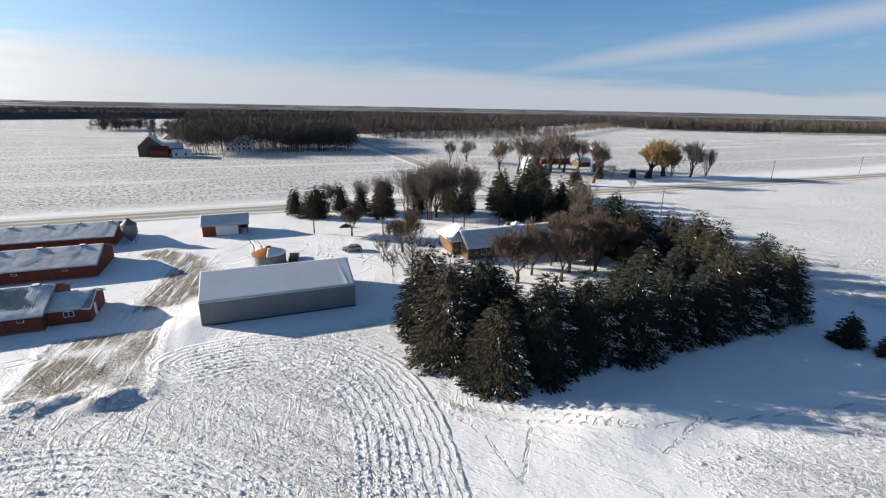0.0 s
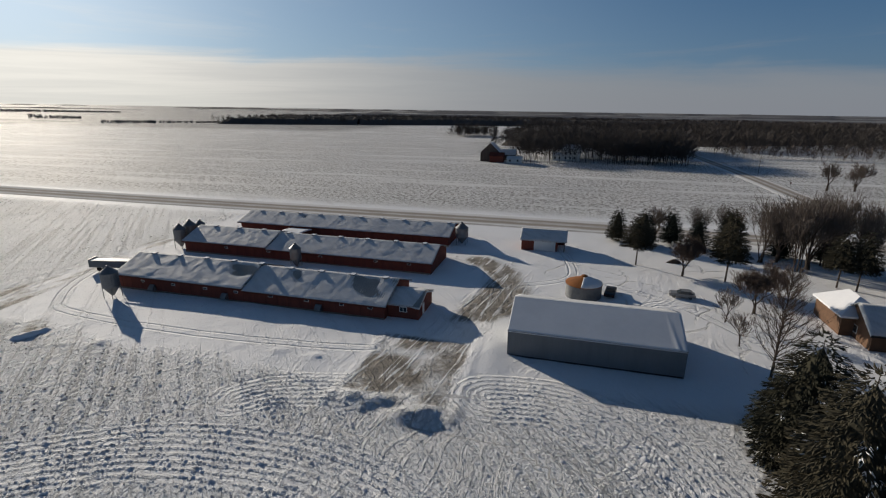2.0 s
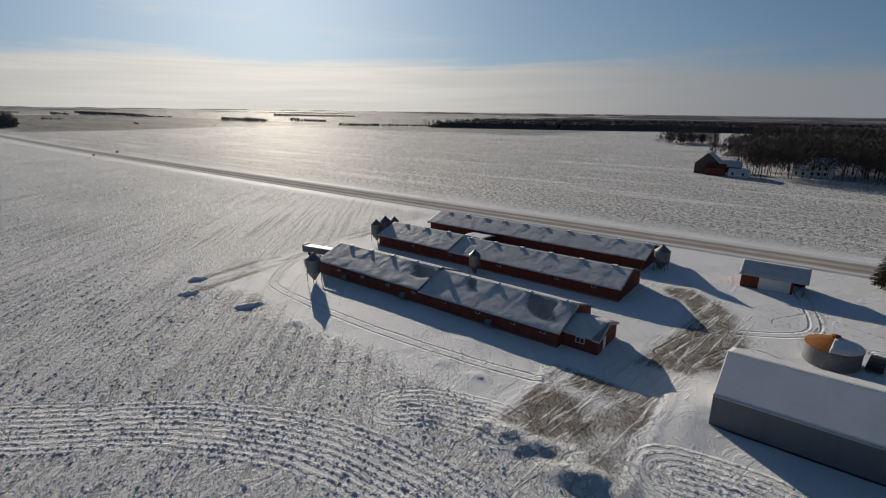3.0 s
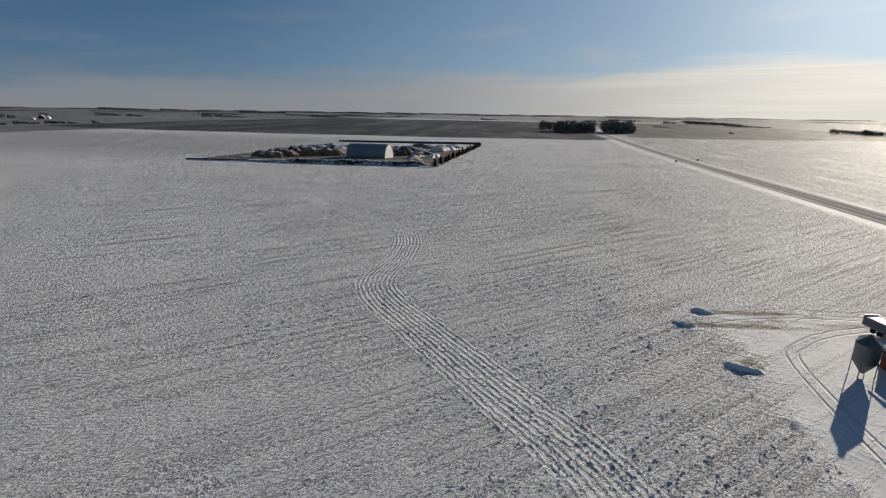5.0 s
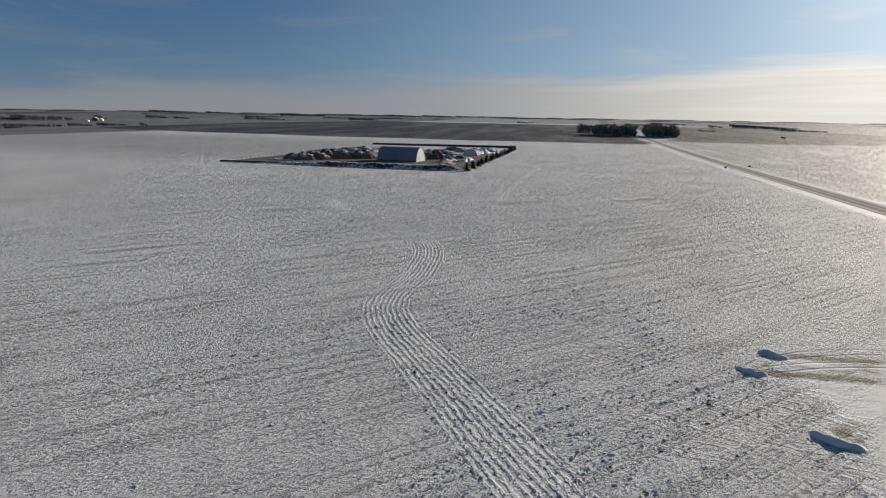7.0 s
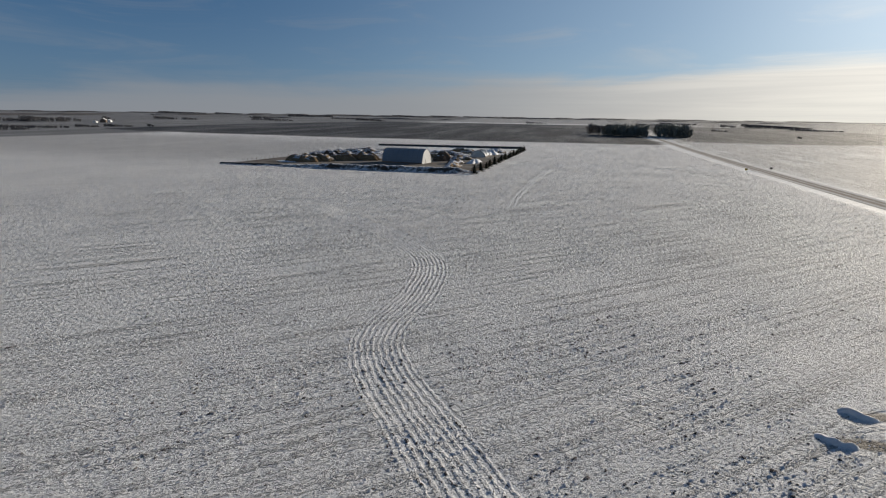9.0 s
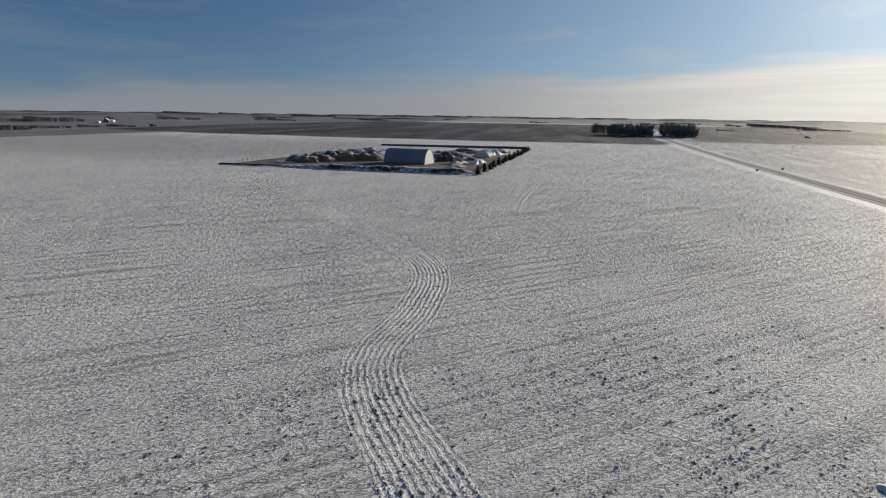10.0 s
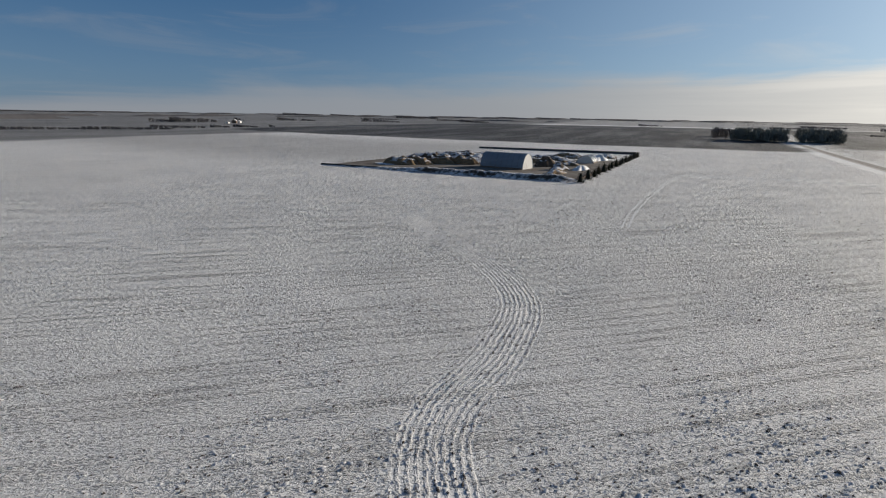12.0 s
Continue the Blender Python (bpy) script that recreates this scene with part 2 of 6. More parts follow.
GLASS = varied("window glass", (0.04, 0.05, 0.06), (0.03, 0.035, 0.04), 1.0, 0.12, 0, 0.0, 0, (1, 1, 1), 0.6)


def ground_material():
    m, k, b = material("snowed field", 0.75, 0, 0.20)
    pos = k.n("ShaderNodeNewGeometry").outputs["Position"]
    mud = k.n("ShaderNodeAttribute", attr="mud").outputs["Fac"]
    rough = k.n("ShaderNodeAttribute", attr="clods").outputs["Fac"]
    sep = k.n("ShaderNodeSeparateXYZ")
    k.put(sep.inputs[0], pos)
    px, py = sep.outputs[0], sep.outputs[1]
    # small clods drawn out along the tillage, and crumbs of soil showing through
    till = k.turned(pos, radians(-42.2), (1.05, 0.5, 1.0))
    c1 = k.noise(till, 2.6, 5, 0.62)
    c2 = k.noise(pos, 6.0, 4, 0.62)
    big = k.noise(pos, 0.045, 4, 0.6)
    north = k.ramp(py, 168.0, 190.0)
    packed = k.ramp(k.noise(k.scaled(pos, (0.006, 0.09, 1.0)), 1.0, 4, 0.55), 0.54, 0.64)
    north = k.math("MULTIPLY", north, k.math("SUBTRACT", 1.0, k.math("MULTIPLY", packed, 0.9)))
    west = k.ramp(px, -120.0, -200.0)
    lumps = k.ramp(c1, 0.47, 0.62)
    # larger broken slices of the plough furrows
    mid = k.noise(k.turned(pos, radians(-42.2), (1.0, 0.42, 1.0)), 1.15, 5, 0.64)
    slabs = k.ramp(mid, 0.47, 0.60)
    coarse = k.ramp(k.noise(k.scaled(pos, (1.0, 0.8, 1.0), 0.7), 0.70, 4, 0.62), 0.49, 0.57)
    lines = k.ramp(k.noise(k.turned(pos, radians(-42.2), (0.85, 0.02, 1.0)), 1.0, 4, 0.62), 0.50, 0.62)
    patch = k.ramp(k.noise(pos, 0.03, 3), 0.38, 0.62, 0.45, 1.0)
    lines = k.math("MULTIPLY", lines, k.math("MULTIPLY", patch, k.ramp(c1, 0.42, 0.56)))
    h = k.math("ADD", k.math("MULTIPLY_ADD", lumps, 0.19, k.math("MULTIPLY", slabs, 0.12)), k.math("MULTIPLY", c2, 0.20))
    bend = k.n("ShaderNodeVectorMath", op="ADD")
    swirl = k.n("ShaderNodeTexNoise")
    k.put(swirl.inputs["Vector"], pos)
    swirl.inputs["Scale"].default_value = 0.035
    k.put(bend.inputs[0], pos), k.put(bend.inputs[1], k.vmath("MULTIPLY", swirl.outputs["Color"], (26.0, 26.0, 0.0)))
    cross = k.ramp(k.noise(k.turned(bend.outputs[0], radians(12), (1.0, 0.10, 1.0)), 1.05, 4, 0.62), 0.50, 0.60)
    cross = k.math("MULTIPLY", cross, k.math("MULTIPLY", k.ramp(k.noise(pos, 0.05, 3), 0.44, 0.56), k.math("MULTIPLY", k.ramp(py, 28.0, 48.0), k.ramp(px, -140.0, -110.0))))
    h = k.math("ADD", h, k.math("MULTIPLY", cross, 0.34))
    h = k.math("ADD", h, k.math("MULTIPLY", k.math("MULTIPLY", west, k.ramp(k.noise(till, 1.1, 4, 0.62), 0.50, 0.62)), 0.42))
    h = k.math("ADD", h, k.math("MULTIPLY_ADD", k.math("MULTIPLY", coarse, north), 1.2, k.math("MULTIPLY", lines, 0.6)))
    # crop rows and ruts, from the distance to their lines
    rows = None
    for key, half, pitch in (("rows_a", 5.0, 1.0), ("rows_b", 5.4, 1.0), ("rows_c", 4.2, 1.0)):
        d = k.n("ShaderNodeAttribute", attr=key).outputs["Fac"]
        on = k.ramp(k.math("ABSOLUTE", d), half, half - 0.5)
        bent = k.math("ADD", d, k.math("ADD", k.math("MULTIPLY", k.math("SUBTRACT", c1, 0.5), 0.7), k.math("MULTIPLY", k.math("SUBTRACT", k.noise(pos, 0.35, 3), 0.5), 1.0)))
        wave = k.math("COSINE", k.math("MULTIPLY", bent, 2 * math.pi / pitch))
        ridge = k.math("MULTIPLY", k.math("MULTIPLY", on, k.ramp(wave, -0.35, 0.55)), k.math("MULTIPLY", k.math("MULTIPLY_ADD", c1, 0.9, 0.25), k.ramp(k.noise(pos, 0.55, 4, 0.65), 0.38, 0.56, 0.3, 1.0)))
        rows = ridge if rows is None else k.math("MAXIMUM", rows, ridge)
    pad = k.n("ShaderNodeAttribute", attr="pad").outputs["Fac"]
    rake = k.math("MULTIPLY", pad, k.ramp(k.noise(k.turned(pos, radians(8), (0.75, 0.06, 1.0)), 1.0, 5, 0.62, 1.4), 0.52, 0.64))
    rut_d = k.n("ShaderNodeAttribute", attr="rut").outputs["Fac"]
    rut = k.ramp(k.math("ABSOLUTE", k.math("SUBTRACT", rut_d, 0.85)), 0.32, 0.05)
    foot_d = k.n("ShaderNodeAttribute", attr="foot").outputs["Fac"]
    foot = k.math("MULTIPLY", k.ramp(k.math("ABSOLUTE", k.math("SUBTRACT", k.math("ADD", foot_d, k.math("MULTIPLY", k.math("SUBTRACT", c2, 0.5), 0.3)), 0.16)), 0.16, 0.02), k.ramp(k.noise(pos, 1.6, 2), 0.38, 0.5))
    snow = k.mix(k.ramp(k.noise(pos, 0.02, 5, 0.6), 0.35, 0.65), (0.86, 0.86, 0.87), (0.81, 0.815, 0.83))
    soil = k.mix(c2, (0.06, 0.05, 0.045), (0.14, 0.12, 0.105))
    thin = k.math("MULTIPLY", rough, k.math("ADD", 0.25, k.math("MULTIPLY", big, 1.3)))
    crumbs = k.math("MAXIMUM", k.math("MULTIPLY", k.ramp(c1, 0.585, 0.635), k.ramp(mid, 0.42, 0.54, 0.2, 1.0)), k.math("MULTIPLY", k.ramp(mid, 0.61, 0.67), 0.4))
    clumps = k.math("MULTIPLY", k.math("MULTIPLY", coarse, north), k.ramp(c1, 0.38, 0.52))
    bare = k.math("MULTIPLY", k.math("MAXIMUM", k.math("MAXIMUM", crumbs, k.math("MULTIPLY", clumps, 1.0)), k.math("MULTIPLY", k.math("MULTIPLY", lines, k.ramp(c2, 0.44, 0.54)), 0.7)), k.math("MULTIPLY", k.ramp(thin, 0.2, 0.9, 0.24, 0.74), k.math("MAXIMUM", k.ramp(px, -15.0, -95.0, 0.22, 0.85), k.math("MULTIPLY", north, 1.15))))
    col = k.mix(bare, snow, soil)
    col = k.mix(k.math("MULTIPLY", k.math("MULTIPLY", rows, k.ramp(c2, 0.50, 0.58)), k.ramp(px, -15.0, -95.0, 0.15, 0.5)), col, soil)
    # stubble fields in the distance, with wind-blown snow lying in streaks
    wob = k.math("MULTIPLY", k.math("SUBTRACT", k.noise(pos, 0.004, 4), 0.5), 120.0)
    streak = k.ramp(k.noise(k.scaled(pos, (0.18, 1.0, 1.0), radians(12)), 0.012, 7, 0.68), 0.40, 0.72, 1.0, 0.82)

    def rect(x0, x1, y0, y1, soft):
        a = k.math("ADD", px, wob)
        c = k.math("ADD", py, wob)
        f = k.math("MULTIPLY", k.ramp(a, x0, x0 + soft), k.ramp(a, x1, x1 - soft))
        return k.math("MULTIPLY", f, k.math("MULTIPLY", k.ramp(c, y0, y0 + soft), k.ramp(c, y1, y1 - soft)))

    far = rect(-2500.0, -880.0, -1050.0, 175.0, 30.0)
    for r, s in ((rect(-900.0, -320.0, -1250.0, -130.0, 200.0), 0.36), (rect(-2600.0, -980.0, 185.0, 900.0, 60.0), 0.92), (rect(-9000.0, -250.0, -9000.0, -800.0, 80.0), 0.8), (rect(-6000.0, -2700.0, -1000.0, 900.0, 80.0), 0.55), (rect(-6000.0, -300.0, 640.0, 6000.0, 80.0), 0.6), (rect(-1200.0, 9000.0, 1850.0, 9000.0, 120.0), 0.85), (rect(2000.0, 9000.0, -3000.0, 2000.0, 120.0), 0.8)):
        far = k.math("MAXIMUM", far, k.math("MULTIPLY", r, s))
    col = k.mix(k.math("MULTIPLY", k.math("MULTIPLY", far, streak), 0.98), col, (0.045, 0.048, 0.056))
    scrape = k.math("SUBTRACT", 1.0, k.math("MULTIPLY", rake, 0.75))
    mudm = k.ramp(k.math("MULTIPLY", k.math("MULTIPLY", mud, scrape), k.math("ADD", 0.3, k.math("MULTIPLY", k.noise(pos, 0.8, 7, 0.72), 1.4))), 0.25, 0.85, 0.0, 0.92)
    col = k.mix(mudm, col, k.mix(k.ramp(k.noise(pos, 0.45, 6, 0.7), 0.3, 0.7), (0.12, 0.10, 0.08), (0.31, 0.268, 0.215)))
    k.put(b.inputs["Base Color"], col)
    amp = k.math("ADD", rough, k.math("MULTIPLY_ADD", mud, 0.7, 0.10))
    relief = k.math("ADD", k.math("MULTIPLY", h, amp), k.math("MULTIPLY", rows, 0.42))
    relief = k.math("ADD", relief, k.math("MULTIPLY", rake, 0.16))
    relief = k.math("SUBTRACT", relief, k.math("ADD", k.math("MULTIPLY", rut, 0.24), k.math("MULTIPLY", foot, 0.35)))
    bump(k, b, relief, 1.0, 0.75)
    return m


GROUND = ground_material()


def road_material():
    m, k, b = material("snowy gravel road", 0.95, 0, 0.02)
    pos = k.n("ShaderNodeNewGeometry").outputs["Position"]
    lane = k.n("ShaderNodeAttribute", attr="lane").outputs["Fac"]
    f = k.math("ADD", lane, k.math("MULTIPLY", k.math("SUBTRACT", k.noise(k.scaled(pos, (0.12, 1, 1)), 0.8, 6, 0.7), 0.5), 0.9))
    col = k.mix(k.ramp(f, 0.2, 0.8), (0.70, 0.695, 0.69), (0.34, 0.305, 0.27))
    k.put(b.inputs["Base Color"], col)
    bump(k, b, k.noise(pos, 3.0, 4), 0.7, 0.08)
    return m


ROAD = road_material()


# ---- mesh helpers ----
class Geo:
    """Vertices and faces of one mesh, gathered in plain lists."""

    def __init__(self):
        self.v, self.f = [], []

    def add(self, vs, fs):
        k = len(self.v)
        self.v.extend(vs)
        self.f.extend(tuple(i + k for i in f) for f in fs)
        return self

    def box(self, x0, x1, y0, y1, z0, z1):
        return self.add([(x, y, z) for z in (z0, z1) for x, y in ((x0, y0), (x1, y0), (x1, y1), (x0, y1))],
                        [(3, 2, 1, 0), (4, 5, 6, 7), (0, 1, 5, 4), (1, 2, 6, 5), (2, 3, 7, 6), (3, 0, 4, 7)])

    def tube(self, p, q, r0, r1, n=6, caps=True):
        p, q = Vector(p), Vector(q)
        d = (q - p).normalized()
        a = d.orthogonal().normalized()
        c = d.cross(a)
        vs = []
        for o, r in ((p, r0), (q, r1)):
            for i in range(n):
                t = 2 * math.pi * i / n
                vs.append(tuple(o + (a * math.cos(t) + c * math.sin(t)) * r))
        fs = [(i, (i + 1) % n, n + (i + 1) % n, n + i) for i in range(n)]
        if caps:
            fs += [tuple(range(n))[::-1], tuple(range(n, 2 * n))]
        return self.add(vs, fs)

    def lathe(self, x, y, profile, n=24):
        """Rings of (radius, z) round a vertical axis, closed at both ends."""
        vs = [(x + r * math.cos(2 * math.pi * i / n), y + r * math.sin(2 * math.pi * i / n), z) for r, z in profile for i in range(n)]
        fs = [(j * n + i, j * n + (i + 1) % n, (j + 1) * n + (i + 1) % n, (j + 1) * n + i) for j in range(len(profile) - 1) for i in range(n)]
        fs += [tuple(range(n))[::-1], tuple(range((len(profile) - 1) * n, len(profile) * n))]
        return self.add(vs, fs)

    def extrude(self, outline, axis, lo, hi):
        """A closed outline in the plane across the axis ('x' or 'y'), drawn out from lo to hi."""
        n = len(outline)
        at = (lambda a, u, z: (a, u, z)) if axis == "x" else (lambda a, u, z: (u, a, z))
        vs = [at(lo, u, z) for u, z in outline] + [at(hi, u, z) for u, z in outline]
        return self.add(vs, [tuple(range(n)), tuple(range(n, 2 * n))[::-1]] + [(i, n + i, n + (i + 1) % n, (i + 1) % n) for i in range(n)])

    def mesh(self, name, mat, smooth=False):
        me = bpy.data.meshes.new(name)
        me.from_pydata(self.v, [], self.f)
        me.materials.append(mat)
        if smooth:
            me.shade_smooth()
        return me


def thing(name, x, y, label, category, group="", rz=0.0, kind="", z=0.0):
    ob = new(name)
    ob.empty_display_size = 0.5
    ob.matrix_world = pose(x, y, z, 0, 0, rz)
    return tagged(ob, label, category, group, kind)


def part(name, geo, mat, parent, label="", smooth=False):
    """One mesh object under a thing or a part, in that parent's own frame."""
    ob = new(name, geo.mesh(name, mat, smooth) if isinstance(geo, Geo) else geo)
    ob.parent = parent
    if label:
        ob["label"] = label
    return ob


def single(name, geo, mat, label, category, kind="", smooth=False):
    return tagged(new(name, geo.mesh(name, mat, smooth)), label, category, "", kind)


# ---- ground: one sheet with drifts, clods, crop rows and ruts ----
def value_noise(x, y, size, seed):
    """Smooth noise of about -1 to 1 with features of the given size."""
    table = np.random.RandomState(seed).uniform(-1, 1, (256, 256))
    u, v = x / size, y / size
    i, j = np.floor(u).astype(int), np.floor(v).astype(int)
    a, c = u - i, v - j
    a, c = a * a * (3 - 2 * a), c * c * (3 - 2 * c)
    g = lambda p, q: table[p % 256, q % 256]
    return (g(i, j) * (1 - a) + g(i + 1, j) * a) * (1 - c) + (g(i, j + 1) * (1 - a) + g(i + 1, j + 1) * a) * c


def spline(pts, step=6):
    """A smooth line through the given points."""
    p = [Vector((2 * pts[0][0] - pts[1][0], 2 * pts[0][1] - pts[1][1])), *map(Vector, pts), Vector((2 * pts[-1][0] - pts[-2][0], 2 * pts[-1][1] - pts[-2][1]))]
    out = []
    for a, b, c, d in zip(p, p[1:], p[2:], p[3:]):
        for s in range(step):
            t = s / step
            out.append(0.5 * ((2 * b) + (c - a) * t + (2 * a - 5 * b + 4 * c - d) * t * t + (3 * b - a - 3 * c + d) * t ** 3))
    return out + [p[-2]]


def offset_from(x, y, line, reach):
    """Signed distance to a line of points, inf beyond its reach."""
    best = np.full(x.shape, np.inf)
    for a, b in zip(line, line[1:]):
        near = (x > min(a.x, b.x) - reach) & (x < max(a.x, b.x) + reach) & (y > min(a.y, b.y) - reach) & (y < max(a.y, b.y) + reach)
        if not near.any():
            continue
        px, py = x[near] - a.x, y[near] - a.y
        dx, dy = b.x - a.x, b.y - a.y
        L2 = dx * dx + dy * dy
        t = np.clip((px * dx + py * dy) / L2, 0, 1)
        d = np.hypot(px - t * dx, py - t * dy)
        s = np.where(dx * py - dy * px < 0, -1.0, 1.0)
        old = best[near]
        best[near] = np.where(d < np.abs(old), d * s, old)
    return best


def inside(x, y, x0, x1, y0, y1, soft):
    """1 inside a rectangle, falling to 0 over the soft margin."""
    d = np.maximum(np.maximum(x0 - x, x - x1), np.maximum(y0 - y, y - y1))
    return np.clip(0.5 - d / soft, 0, 1)


def terrain(x, y):
    """Height of the land: level round the farm, sinking to the wooded north-east, rising to the south-west and at the rim."""
    r = np.hypot(x, y)
    s = np.clip((r - 350) / 1450, 0, 1)
    rim = np.clip((r - 3300) / 1500, 0, 1)
    return s * s * (3 - 2 * s) * math.pi / 180 * (-0.62 * x - 0.545 * y) + 24.0 * rim * rim * (3 - 2 * rim)


HEADLAND = spline([(-330, -190), (-210, -62), (-190, -36), (-161, -10.5), (-135, -4), (-116, -4), (-104, 0.5), (-90, 12.5), (-71, 29), (-60, 38.5), (-46, 46), (-32, 48.5), (-24, 48), (-15, 45), (-6, 38), (-1, 26), (1, -30)])
TURN_ROWS = spline([(-11, 65.5), (-6, 66.5), (-1, 65.8), (6, 62), (11, 54), (12, 44), (10.5, 34), (8, 20), (4, -20)])
SHORT_ROWS = spline([(-42, 57.0), (-39.5, 59.2), (-36, 60.6), (-31.5, 61.6), (-29, 61.6)])
FIELD_TRACK = spline([(-480, 11), (-447, 7), (-400, 2), (-346, -1), (-283, -2), (-248, -0.5)])


SHEET = {}


def build_ground():
    fine = 0.7
    def axis(lo, hi):
        near = list(np.arange(lo, hi, fine))
        step, a, b = fine, lo, hi
        lows, highs = [], []
        while a > -5600:
            step *= 1.12
            a -= step
            lows.append(a)
        step = fine
        while b < 5600:
            highs.append(b)
            step *= 1.12
            b += step
        return np.array(lows[::-1] + near + highs)
    xs, ys = axis(-238, 92), axis(-80, 150)
    x, y = np.meshgrid(xs, ys)
    shape = x.shape
    x, y = x.ravel(), y.ravel()
    near = inside(x, y, -235, 90, -77, 147, 6)
    # farmyard, house plot and the verge are smooth; the rest is tilled
    wob = value_noise(x, y, 14, 1) * 2.5
    yard = np.maximum.reduce([inside(x, y + wob, -112, -12, 64, 175, 4), inside(x, y, -20, 98, 69, 175, 5),
                              inside(x + wob, y, 17, 98, 26, 80, 7), inside(x + wob, y + wob, 12, 40, 10, 60, 8)])
    road_side = inside(x, y, -6000, 6000, 149, 176, 6)
    smooth = np.maximum(yard, road_side)
    clods = 1 - smooth
    z = value_noise(x, y, 30, 2) * 0.10 * near
    u, v = x * 0.74 + y * 0.67, -x * 0.67 + y * 0.74
    z += clods * near * (value_noise(u, v * 0.55, 1.3, 3) * 0.03 + value_noise(x, y, 3.4, 4) * 0.035)
    z += smooth * near * (value_noise(x, y, 5.0, 5) * 0.05 + value_noise(x, y, 1.9, 6) * 0.04)
    # tillage lines
    along = x * 0.74 + y * 0.67
    z += clods * near * 0.02 * np.clip(value_noise(along + 0.4 * value_noise(x, y, 9, 20), v * 0.02, 1.5, 7), -0.3, 1) * (0.4 + 0.6 * np.clip(value_noise(x, y, 18, 21) + 0.4, 0, 1))
    lines = {}
    for key, line, half in (("rows_a", HEADLAND, 5.0), ("rows_b", TURN_ROWS, 5.4), ("rows_c", SHORT_ROWS, 4.2)):
        d = np.clip(offset_from(x, y, line, half + 3), -30, 30)
        lines[key] = np.where(near > 0.5, d, 30.0)
        on = np.clip((half - np.abs(d)) / 0.6, 0, 1)
        clods = clods * (1 - 0.6 * on * near)
    mud = np.zeros_like(x)
    # the scraped pad in front of the barns, with its heaps, and the churned drive
    pad = inside(x + (y - 60) * 0.05, y, -30.5, -15.5, 60.5 + 1.2 * value_noise(x, y, 2.5, 27), 79, 1.6)
    mud = np.maximum(mud, pad * (0.8 + 0.42 * value_noise(x, y, 3.2, 9)))
    lines["pad"] = pad
    for cx, cy, rx, hgt in ((-78, 61.6, 0.9, 0.3), (-72.8, 63.7, 1.0, 0.35), (-83, 59.8, 0.7, 0.25), (-51, 68.8, 0.8, 0.25), (-44.3, 68.8, 1.0, 0.3), (-38, 69, 1.0, 0.3)):
        z += hgt * np.exp(-(((x - cx) / rx) ** 2 + ((y - cy) / (rx * 0.7)) ** 2)) * (1 + 0.4 * value_noise(x, y, 0.9, 22))
    # strips scraped down to the soil behind the pushed-up snow
    for cx, cy, half, long, dx, dy in ((-87.5, 63.0, 2.7, 10.0, -0.75, 0.66), (-102.2, 59.0, 1.9, 24.0, -0.14, 0.99), (-109.2, 64.2, 1.9, 23.0, -0.16, 0.987)):
        u, v2 = (x - cx) * dy - (y - cy) * dx, (x - cx) * dx + (y - cy) * dy
        strip = np.clip((half - np.abs(u) + 0.4 * value_noise(x, y, 1.3, 23)) / 0.5, 0, 1) * np.clip(v2 / 0.5, 0, 1) * np.clip((long - v2 + 2 * value_noise(x, y, 1.0, 24)) / 10, 0, 1)
        mud = np.maximum(mud, 0.9 * strip * (0.75 + 0.55 * value_noise(u, v2 * 0.04, 0.75, 25)))
        z -= 0.06 * strip
    for cx, cy, r, hgt in ((-28.8, 60.8, 2.4, 0.7), (-24.8, 61.2, 2.2, 0.75), (-18.3, 59.8, 2.8, 0.9), (-21.3, 62.0, 1.8, 0.55), (-26.5, 59.6, 1.8, 0.5), (-20.5, 58.6, 2.0, 0.5)):
        g = np.exp(-(((x - cx) / r) ** 2 + ((y - cy) / (r * 0.55)) ** 2))
        z += hgt * g * (1 + 0.5 * value_noise(x, y, 1.3, 10))
        mud = mud * (1 - np.clip(1.3 * g, 0, 1))
    d = np.abs(offset_from(x, y, spline([(-23, 76), (-19.6, 83.4), (-16.8, 90.1), (-15.0, 97.7), (-14.8, 107.9), (-17.8, 115.6), (-24.1, 121.3)]), 12))
    lines["pad"] = np.maximum(pad, np.clip((7.5 - d) / 2, 0, 1) * (y > 80))
    drive = np.clip((6.2 + wob - d) / 3.0, 0, 1) * np.clip((y - 84) / 4, 0.25, 1)
    mud = np.maximum(mud, drive * (0.85 + 0.3 * value_noise(x * 1.0 + y * 0.15, y * 0.25, 1.2, 11)))
    # drifts in front of the shed and along the barns, the mound under the spruces
    for cx, cy, rx, ry, hgt in ((-13, 80, 3, 9, 0.5), (-60, 79, 26, 2.5, 0.1), (38, 36, 9, 4.5, 0.9), (-60, 104, 26, 2.5, 0.1)):
        z += hgt * np.exp(-(((x - cx) / rx) ** 2 + ((y - cy) / ry) ** 2)) * near
    # wheel tracks, foot and animal tracks
    rut = np.full_like(x, 30.0)
    for pts in ([(-112, 104), (-103.4, 84.1), (-96.8, 75.3), (-90.9, 71.7), (-73.9, 70.4), (-59.6, 70.5), (-42.4, 71.7), (-30.9, 73.5)],
                [(-107, 63), (-111, 70), (-114.5, 80), (-115, 92), (-113, 106), (-113, 120), (-117, 138), (-124, 154)], [(-103, 61), (-107, 70), (-110, 80), (-111, 92), (-109.5, 106), (-110, 120), (-114, 138), (-120, 154)],
                [(-12, 165), (-9, 150), (-2, 122), (-4, 112), (-16, 104), (-20, 92)], [(-14, 92), (-12, 98), (-9, 101), (-3, 99)], [(10, 100), (14, 104), (20, 104)], [(6, 112), (18, 104), (27, 92)]):
